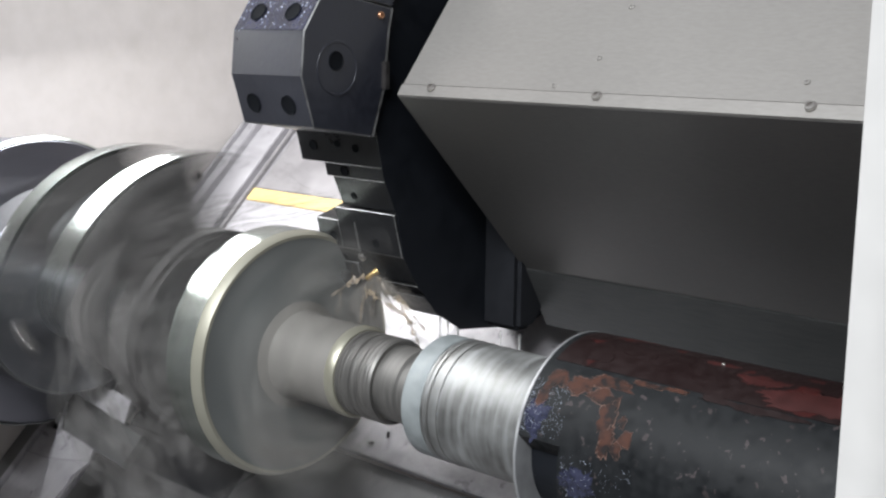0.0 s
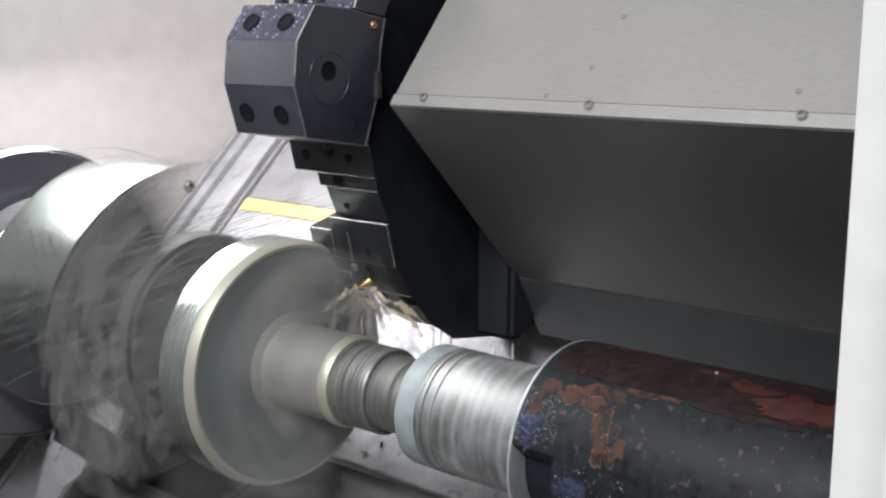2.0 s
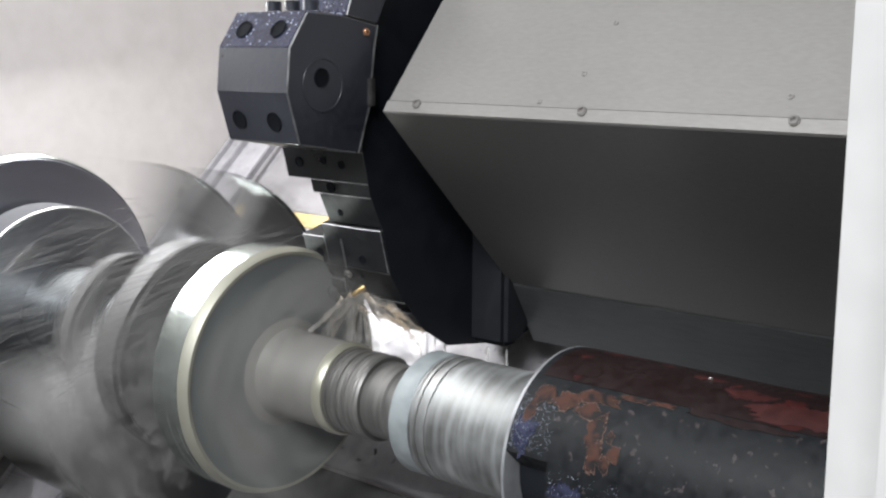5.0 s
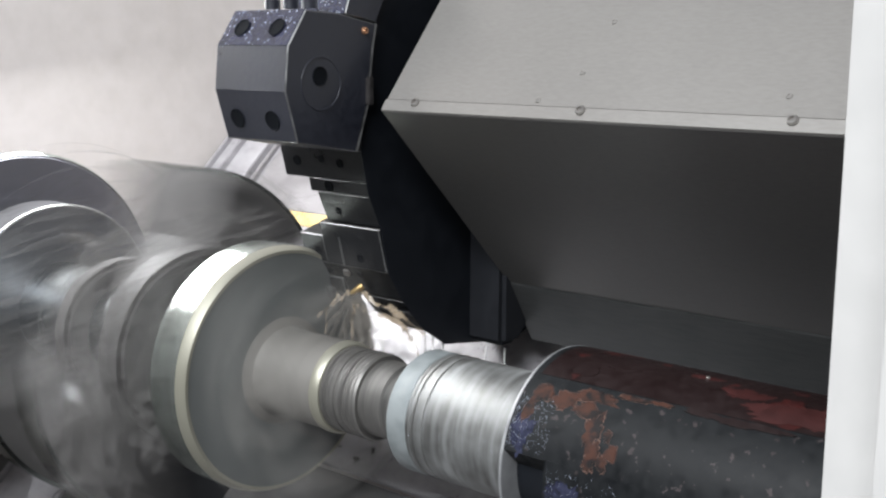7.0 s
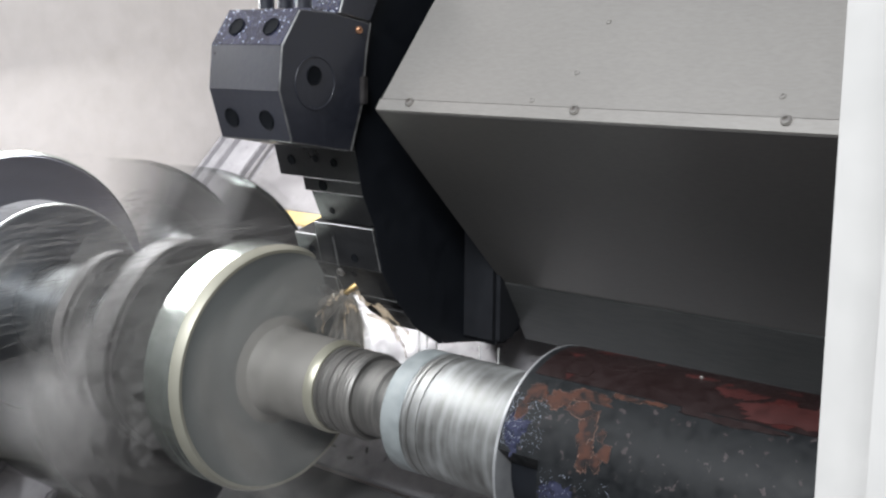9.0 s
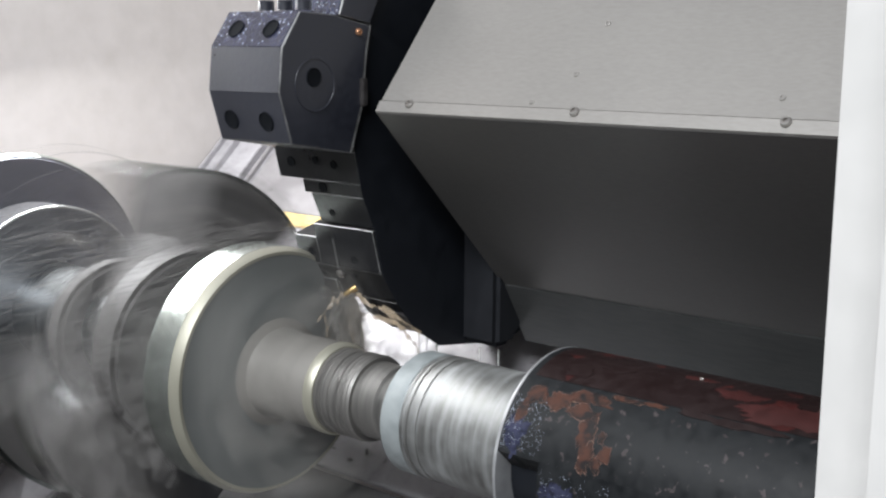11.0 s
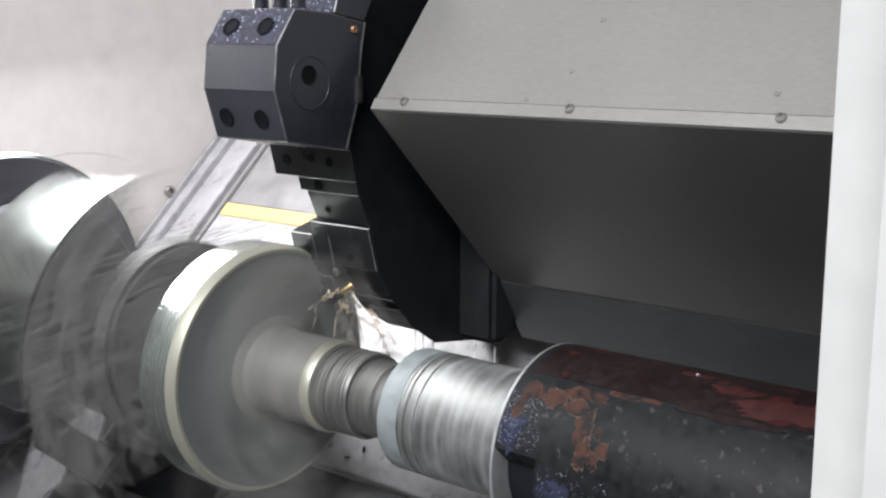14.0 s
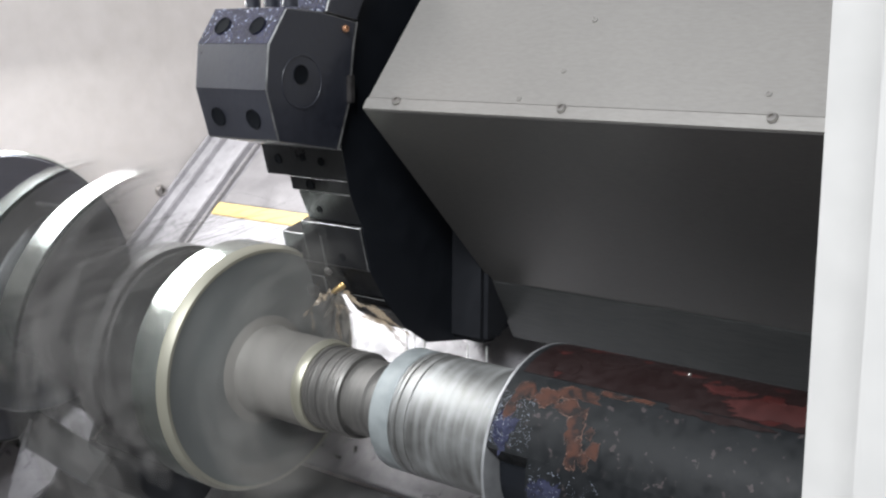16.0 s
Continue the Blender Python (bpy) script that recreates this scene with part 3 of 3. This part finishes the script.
part("wet_film", prism([(-0.0122, 1.4812), (0.0295, 1.5995), (0.0310, 1.5990), (-0.0105, 1.4806)], -0.1765, -0.1015, 0.0003), WETFILM, nexth, "glistening film of coolant", False)
bm = bmesh.new()
for i in range(60):
    u = rng_wet.random() ** 1.5 * 0.4
    bmesh.ops.create_icosphere(bm, subdivisions=1, radius=rng_wet.choice((0.0005, 0.0007, 0.0010)), matrix=Matrix.Translation((rng_wet.uniform(-0.176, -0.103), -0.0124 + 0.042 * u, 1.4812 + 0.118 * u)))
part("water_beads", bm, BEAD, nexth, "clear beads of coolant", True)
part("worn_edge", prism([(0.0182, 1.3925), (0.0252, 1.4502), (0.0302, 1.4722), (0.0312, 1.4718), (0.0264, 1.4500), (0.0194, 1.3922)], -0.1012, -0.0988, 0.0), WORN, bar, "bright worn edge")
part("worn_edge", prism([(0.0026, 1.3460), (0.0180, 1.3916), (0.0192, 1.3912), (0.0038, 1.3457)], -0.1012, -0.0988, 0.0), WORN, bar, "bright worn edge")
part("screw_bore", sunk_hole(0.006), HOLE, turret, "", True, facing((-0.118, 0.022, 1.494), (0, -0.75, 0.65)))

DEEP = 0.045


def peripheral(name, x0, x1, a, b, lift=0.0, mat=None):
    """A holder block whose outer face runs from a to b, both (y, z)."""
    d = Vector((b[0] - a[0], b[1] - a[1])).normalized()
    nrm = Vector((d[1], -d[0]))
    if nrm[0] > 0:
        nrm = -nrm
    p, q = Vector(a) + nrm * lift, Vector(b) + nrm * lift
    pts = [tuple(p), tuple(q), tuple(q - nrm * DEEP), tuple(p - nrm * DEEP)]
    return part(name, prism(pts, x0, x1, 0.0009, True), mat or HOLDER, turret, "", False, None, WORN)


def hole_on(parent, x, a, b, z, r, lift):
    k = (z - a[1]) / (b[1] - a[1])
    d = Vector((b[0] - a[0], b[1] - a[1])).normalized()
    nrm = Vector((d[1], -d[0]))
    if nrm[0] > 0:
        nrm = -nrm
    y = a[0] + (b[0] - a[0]) * k
    part("screw_bore", sunk_hole(r * 0.85, 0.0008), HOLE, parent, "", True, facing((x, y + nrm[0] * lift, z + nrm[1] * lift), (0, nrm[0], nrm[1])))


A0, A1, A2, A3, A4 = (0.018, 1.345), (0.027, 1.311), (0.031, 1.296), (0.046, 1.263), (0.058, 1.214)
wide = peripheral("upper_holder", -0.234, -0.1095, A0, A1)
hole_on(wide, -0.210, A0, A1, 1.329, 0.0062, 0.0002)
hole_on(wide, -0.171, A0, A1, 1.333, 0.0048, 0.0002)
hole_on(wide, -0.144, A0, A1, 1.330, 0.0052, 0.0002)
mid = peripheral("holder_step", -0.199, -0.1094, A1, A2, -0.0005)
hole_on(mid, -0.168, A1, A2, 1.304, 0.0068, 0.0002)
low = peripheral("holder_wedge", -0.190, -0.1093, A2, A3, -0.0008)
hole_on(low, -0.166, A2, A3, 1.276, 0.0042, -0.0004)
main = peripheral("lower_holder", -0.200, -0.1096, (0.045, 1.2615), A4, 0.002)
hole_on(main, -0.173, A3, A4, 1.249, 0.0058, 0.0024)
hole_on(main, -0.145, A3, A4, 1.226, 0.0052, 0.0024)
part("oil_groove", prism([(0.0470, 1.246), (0.0555, 1.212), (0.0565, 1.212), (0.048, 1.246)], -0.1745, -0.1715, 0.0), WORN, main, "shiny oil groove")
ear = peripheral("holder_ear", -0.236, -0.2004, (0.049, 1.2455), A4, 0.001)
hole_on(ear, -0.212, A3, A4, 1.227, 0.0056, 0.0013)
B0, B1 = (0.0585, 1.213), (0.081, 1.180)
tool = peripheral("tool_clamp", -0.226, -0.1092, B0, B1, 0.0)
hole_on(tool, -0.205, B0, B1, 1.203, 0.0045, 0.0003)
hole_on(tool, -0.157, B0, B1, 1.205, 0.0042, 0.0003)
part("screw", screw_head(0.005, 0.003), BOLT, tool, "", True, facing((-0.176, 0.0625, 1.2055), (0, -0.83, -0.56)))
part("tool_shank", prism([(0.068, 1.196), (0.074, 1.178), (0.10, 1.170), (0.11, 1.196)], -0.236, -0.19, 0.001, True), HOLDER, tool, "", False, None, WORN)
part("insert", prism([(0.062, 1.185), (0.066, 1.172), (0.084, 1.166), (0.084, 1.182)], -0.231, -0.204, 0.0015), WORN, tool, "bright cutting insert")
part("bottom_slab", prism([(0.082, 1.178), (0.092, 1.168), (0.15, 1.168), (0.15, 1.178)], -0.168, -0.109, 0.001, True), HOLDER, turret, "", False, None, WORN)
part("bottom_blade", prism([(0.086, 1.1665), (0.118, 1.145), (0.16, 1.145), (0.16, 1.1665)], -0.155, -0.109, 0.001, True), HOLDER, turret, "", False, None, WORN)
part("nozzle", turned([(0, 0.0), (0, 0.004), (0.014, 0.0032), (0.016, 0.002), (0.016, 0.0)], 20), BRASS, tool, "brass coolant nozzle", True, facing((-0.160, 0.070, 1.191), (-0.5, -0.6, -0.55)) @ pose(0, 0, 0, 0, -90, 0))

# ---------------------------------------------------------------- carriage guard
guard = thing("carriage_guard", (0, 0, 0), "bare grey sheet metal guard over the carriage", "guard")
UP = Vector((0.079, 0.099)).normalized()
ON = Vector((-UP[1], UP[0]))


def up_plate(s0, s1, top, thick):
    c = Vector((0.0, 1.389))
    return [tuple(c + UP * s0 + ON * top), tuple(c + UP * s1 + ON * top), tuple(c + UP * s1 + ON * (top - thick)), tuple(c + UP * s0 + ON * (top - thick))]


part("top_plate", prism(up_plate(0.0125, 0.70, 0.0, 0.003), -0.063, 0.90, 0.0008), SHEET, guard, "pale grey sloping top plate")
part("edge_strip", prism([(0.0035, 1.3855), (0.0002, 1.3890), *up_plate(0.0, 0.0119, 0.0012, 0.004)[0:2][1:], *up_plate(0.0119, 0.0, 0.0012, 0.004)[2:3]], -0.063, 0.90, 0.0006), SHEET, guard, "folded front edge strip")
part("front_plate", prism([(0.001, 1.3872), (0.205, 1.189), (0.208, 1.192), (0.004, 1.3895)], -0.063, 0.90, 0.0006), SHEET_SHADED, guard, "sloping lower plate, its shaded side put into the colour")
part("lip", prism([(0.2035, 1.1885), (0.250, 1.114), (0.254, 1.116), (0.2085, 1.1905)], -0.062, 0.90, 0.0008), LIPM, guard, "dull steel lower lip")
part("end_plate", prism([(0.008, 1.389), (0.207, 1.195), (0.230, 1.155), (0.55, 1.155), (0.55, 1.90), (0.42, 1.90)], -0.058, -0.055, 0.0), NAVY, guard)
part("under_body", block(-0.02, 0.90, 0.262, 0.55, 1.02, 1.114, 0.003), NAVY, guard)
nrm = (0, ON[0], ON[1])
for x in (-0.022, 0.167, 0.356):
    part("screw", screw_head(0.0044, 0.003), BOLT, guard, "", True, facing((x, 0.0055 - 0.001, 1.3968), nrm))
for x, y, z in ((0.117, 0.0115, 1.4035), (0.150, 0.031, 1.428), (0.345, 0.020, 1.414), (0.158, 0.066, 1.472)):
    part("rivet", screw_head(0.0026, 0.0012), SHEET, guard, "", True, facing((x, y, z), nrm))

# ---------------------------------------------------------------- coolant and chips
spray = tagged(new("coolant_spray", bpy.data.meshes.new("coolant_spray")), "fine white coolant drops thrown off the spinning shaft", "coolant", "", "stuff")
spray.matrix_basis = pose(*AXIS)
rng = random.Random(5)
bm = bmesh.new()
for i in range(900):
    x, r, a = rng.uniform(-0.70, -0.276), rng.uniform(0.09, 0.222), rng.uniform(0, 2 * math.pi)
    if -0.53 < x < -0.355 and r < 0.214:
        x = rng.choice((rng.uniform(-0.353, -0.275), rng.uniform(-0.65, -0.525)))
    s = rng.choice((0.0003, 0.0004, 0.0005, 0.0006))
    c = Vector((x, r * math.sin(a), r * math.cos(a)))
    tan = Vector((rng.uniform(-0.25, 0.25), math.cos(a), -math.sin(a))) * s * rng.uniform(2, 6)
    u, v = Vector((1, 0, 0)) * s, Vector((0, math.sin(a), math.cos(a))) * s
    k = [bm.verts.new(c + q) for q in (tan, u, v, -u, -v, -tan)]
    for f in ((0, 1, 2), (0, 2, 3), (0, 3, 4), (0, 4, 1), (5, 2, 1), (5, 3, 2), (5, 4, 3), (5, 1, 4)):
        bm.faces.new([k[j] for j in f])
for i in range(60):
    x, r, a = rng.uniform(-0.66, -0.276), rng.uniform(0.08, 0.224), rng.uniform(0, 2 * math.pi)
    if -0.53 < x < -0.352 and r < 0.215:
        x = rng.uniform(-0.65, -0.525)
    span, w, drift = rng.uniform(0.12, 0.7), rng.choice((0.0003, 0.0004, 0.0006, 0.0012)), rng.uniform(-0.012, 0.03)
    prev = None
    for j in range(7):
        u = j / 6
        b, q, t = a + span * u, min(0.224, r + drift * u), w * math.sin(math.pi * (u * 0.9 + 0.05))
        out = Vector((0, math.sin(b), math.cos(b)))
        c = Vector((x, 0, 0)) + out * q
        row = [bm.verts.new(c + out * t), bm.verts.new(c + Vector((t, 0, 0))), bm.verts.new(c - out * t)]
        if prev:
            for k in range(3):
                bm.faces.new((prev[k], prev[(k + 1) % 3], row[(k + 1) % 3], row[k]))
        prev = row
for i in range(420):
    a, r, x = radians(rng.choice((THROW, WEIGHT)) + rng.uniform(-40, 48)), rng.uniform(0.190, 0.2145), rng.uniform(-0.43, -0.357)
    if r < 0.2135:
        x = rng.uniform(-0.3600, -0.3560)
    span, w, drift = rng.uniform(0.06, 0.30), rng.choice((0.0003, 0.0005, 0.0009)), rng.uniform(0.004, 0.032)
    prev = None
    for j in range(5):
        u = j / 4
        b, q, t = a + span * u, r + drift * u, w * math.sin(math.pi * (u * 0.9 + 0.05))
        out = Vector((0, math.sin(b), math.cos(b)))
        c = Vector((x, 0, 0)) + out * q
        row = [bm.verts.new(c + out * t), bm.verts.new(c + Vector((t, 0, 0))), bm.verts.new(c - out * t)]
        if prev:
            for k in range(3):
                bm.faces.new((prev[k], prev[(k + 1) % 3], row[(k + 1) % 3], row[k]))
        prev = row
bm.to_mesh(spray.data)
bm.free()
spray.data.materials.append(VEIL)


streaks = tagged(new("coolant_streaks", bpy.data.meshes.new("coolant_streaks")), "thin grey streaks of coolant flying off the shaft", "coolant", "", "stuff")
streaks.matrix_basis = pose(*AXIS)
bm = bmesh.new()
for i in range(3200):
    x, y, z = rng.uniform(-0.62, -0.276), rng.uniform(-0.24, 0.20), rng.uniform(-0.14, 0.23)
    lean = rng.gauss(0.10, 0.09) + 2.0 * min(0.15, max(0, -z)) - 0.8 * max(0, z - 0.13)
    way = Vector((rng.gauss(0, 0.15), math.cos(lean), math.sin(lean))) * rng.uniform(0.02, 0.075)
    if z < -0.03 or z < 0.03 and i % 3 or z > 0.16 or z > 0.10 and y > 0.10:
        continue
    if -0.53 < x < -0.35 and math.hypot(y, z) < 0.22 or abs(z) > 0.30:
        x = rng.uniform(-0.345, -0.274)
    if x > -0.345 and math.hypot(y, z) < 0.10:
        continue
    c, s = Vector((x, y, z)), rng.choice((0.0003, 0.0005, 0.0008))
    a, b = bm.verts.new(c - way), bm.verts.new(c + way)
    k = [bm.verts.new(c + Vector(q) * s) for q in ((1, 0, 0), (0, 0, 1), (-1, 0, -0.5))]
    for j in range(3):
        bm.faces.new((a, k[j], k[(j + 1) % 3]))
        bm.faces.new((b, k[(j + 1) % 3], k[j]))
bm.to_mesh(streaks.data)
bm.free()
streaks.data.materials.append(VEIL)


mist = tagged(new("coolant_mist", bpy.data.meshes.new("coolant_mist")), "pale coolant mist hanging round the spinning hub", "mist", "", "stuff")
mist.matrix_basis = pose(*AXIS)


def wisp(bm, x, r, a, span, w, seed, reach):
    """A thin curved sheet of spray about the axis."""
    prev = None
    for j in range(11):
        u = j / 10
        b = a + span * u
        t = w * math.sin(math.pi * (0.04 + 0.92 * u)) * (1 + 0.5 * noise.noise((seed * 3.3, j * 0.6, 0)))
        out = Vector((0, math.sin(b), math.cos(b)))
        q = min(r + 0.02 * noise.noise((seed * 1.7, j * 0.25, 5)), reach - t)
        c = Vector((x + 0.006 * noise.noise((j * 0.4, seed, 2)), 0, 0)) + out * q
        row = [bm.verts.new(c + out * t), bm.verts.new(c - out * t)]
        if prev:
            bm.faces.new((prev[0], prev[1], row[1], row[0]))
        prev = row


bm = bmesh.new()
for i in range(90):
    wisp(bm, rng.uniform(-0.205, -0.12), rng.uniform(0.055, 0.14), rng.uniform(0, 2 * math.pi), rng.uniform(0.4, 1.3), rng.uniform(0.006, 0.026), i, 0.226)
bm.to_mesh(mist.data)
bm.free()
mist.data.materials.append(HAZE)

curtain = tagged(new("coolant_curtain", bpy.data.meshes.new("coolant_curtain")), "murky grey-brown coolant curtain thrown off the spinning webs", "coolant", "", "stuff")
curtain.matrix_basis = pose(*AXIS)
bm = bmesh.new()
for i in range(70):
    a = radians(rng.uniform(-150, -70))
    wisp(bm, rng.uniform(-0.340, -0.276), rng.uniform(0.085, 0.235), a, rng.uniform(0.3, 0.8), rng.uniform(0.006, 0.020), i + 400, 0.250)
bm.to_mesh(curtain.data)
bm.free()
curtain.data.materials.append(MURK)


def ribbon(points, width, twist, steps=40):
    """A thin curled strip along a bent line."""
    bm = bmesh.new()
    pts = [Vector(p) for p in points]
    prev = None
    for i in range(steps + 1):
        u = i / steps * (len(pts) - 1)
        k = min(int(u), len(pts) - 2)
        p = pts[k].lerp(pts[k + 1], u - k)
        a = twist * i / steps + 0.4 * noise.noise((i * 0.3, width * 900, 0))
        w = width * (0.5 + 0.5 * math.sin(math.pi * (i + 1) / (steps + 2)) + 0.3 * noise.noise((i * 0.5, 3, width * 500)))
        o = Vector((math.cos(a) * 0.5, 0.25 * math.sin(a), math.sin(a))) * w
        wob = Vector((0, noise.noise((i * 0.25, 8, twist)), noise.noise((i * 0.25, 2, twist)))) * 0.006
        row = [bm.verts.new(p + wob + o), bm.verts.new(p + wob - o), bm.verts.new(p + wob - o + Vector((0, 0.0004, 0.0003))), bm.verts.new(p + wob + o + Vector((0, 0.0004, 0.0003)))]
        if prev:
            for j in range(4):
                bm.faces.new((prev[j], prev[(j + 1) % 4], row[(j + 1) % 4], row[j]))
        prev = row
    return bm


TIP = (-0.165, 0.066, 1.186)
chips = thing("chip_tangle", TIP, "tan steel chips curling off the cutting tool", "chips")
ends = [([(0, 0, 0), (-0.020, -0.012, -0.010), (-0.040, -0.020, -0.030)], 0.0024, 5), ([(0, 0, 0), (0.028, -0.004, -0.012), (0.060, -0.004, -0.022), (0.090, 0.0, -0.045)], 0.0036, 7),
        ([(0, 0, 0), (0.012, -0.010, -0.020), (0.040, -0.01, -0.024), (0.075, 0.0, -0.040)], 0.0027, -6), ([(-0.005, 0, 0), (-0.03, -0.015, -0.020), (-0.030, -0.02, -0.055)], 0.0018, 8),
        ([(0, 0, 0), (0.005, -0.015, -0.030), (0.010, -0.02, -0.070)], 0.0018, -9), ([(0.05, 0, -0.025), (0.075, 0, -0.05), (0.085, 0.01, -0.085)], 0.0030, 4)]
for pts, w, tw in ends:
    part("chip", ribbon(pts, w, tw), CHIP, chips)
fan = thing("coolant_fan", TIP, "thin grey coolant spray fanning from the tool", "coolant")
for k in range(44):
    a = rng.uniform(-2.4, -0.2)
    ln = rng.uniform(0.03, 0.11)
    part("jet", ribbon([(0, 0, 0), (math.cos(a) * ln * 0.5, -0.010, math.sin(a) * ln * 0.45), (math.cos(a) * ln, -0.02, math.sin(a) * ln)], rng.uniform(0.002, 0.009), rng.uniform(-3, 3), 16), MIST, fan)
for x, y, ln in ((-0.112, 0.120, 0.026), (-0.112, 0.133, 0.034), (-0.112, 0.150, 0.030), (-0.090, 0.200, 0.030), (-0.07, 0.21, 0.036)):
    z = 1.144 - (y - 0.112) * 0.63 if y < 0.18 else 1.110
    drip = part("coolant_drip", turned([(0, 0.0), (0.001, 0.0016), (ln * 0.4, 0.0009), (ln * 0.85, 0.0011), (ln * 0.95, 0.0016), (ln, 0.0)], 12), DROP, None, "", True, pose(x, y, z + 0.001, 0, 90, 0))
    tagged(drip, "thin thread of coolant dripping under the turret", "coolant drip", "coolant drips")

def curl(turns, r, pitch, seed):
    """A small springy steel chip."""
    bm = bmesh.new()
    prev = None
    n = int(turns * 14)
    for i in range(n + 1):
        a = 2 * math.pi * i / 14
        q = r * (1 + 0.3 * noise.noise((i * 0.2, seed, 0)))
        c = Vector((pitch * i / 14, q * math.cos(a), q * math.sin(a) + r))
        w = Vector((0.0012, 0, 0.0003))
        row = [bm.verts.new(c + w), bm.verts.new(c - w), bm.verts.new(c - w * 0.8 + Vector((0, 0.0004, 0.0004)))]
        if prev:
            for j in range(3):
                bm.faces.new((prev[j], prev[(j + 1) % 3], row[(j + 1) % 3], row[j]))
        prev = row
    return bm


for k, (x, y, turn) in enumerate(((-0.296, 0.168, 20), (-0.262, 0.162, 10), (-0.240, 0.172, 120))):
    sy, sz = slope(y, 0.0062)
    m = facing((x, sy, sz), (0, -0.699, 0.715)) @ pose(0, 0, 0, 0, 0, turn)
    tagged(part("steel_chip", curl(1.2 + k % 3, 0.0014 + 0.0005 * (k % 2), 0.0025, k), SWARF, None, "", True, m), "small dark curled steel chip on the wet sheet", "chip", "chips on the way cover")

# ---------------------------------------------------------------- moving things
TURNS_PER_SECOND = 5.7536


def motions():
    spin = [(i / 30, pose(*AXIS, 360 * TURNS_PER_SECOND * i / 30, 0, 0)) for i in range(481)]
    walk(shaft, spin)
    walk(chuck, spin)
    walk(spray, spin)
    walk(mist, spin)
    shake = random.Random(3)
    rows = [(i / 30, pose(*TIP, shake.uniform(-12, 12), shake.uniform(-12, 12), shake.uniform(-12, 12))) for i in range(481)]
    walk(chips, rows)
    rows = [(i / 30, pose(*TIP, shake.uniform(-25, 25), shake.uniform(-35, 35), shake.uniform(-25, 25))) for i in range(481)]
    walk(fan, rows)
    rows = [(i / 10, pose(shake.uniform(-0.015, 0.015), shake.uniform(-0.03, 0.03), 1.10 + shake.uniform(-0.015, 0.015), shake.uniform(-6, 6), 0, 0)) for i in range(161)]
    walk(streaks, rows)
    rows = [(i / 10, pose(0, 0, 1.10, shake.uniform(-14, 14), 0, 0)) for i in range(161)]
    walk(curtain, rows)


motions()
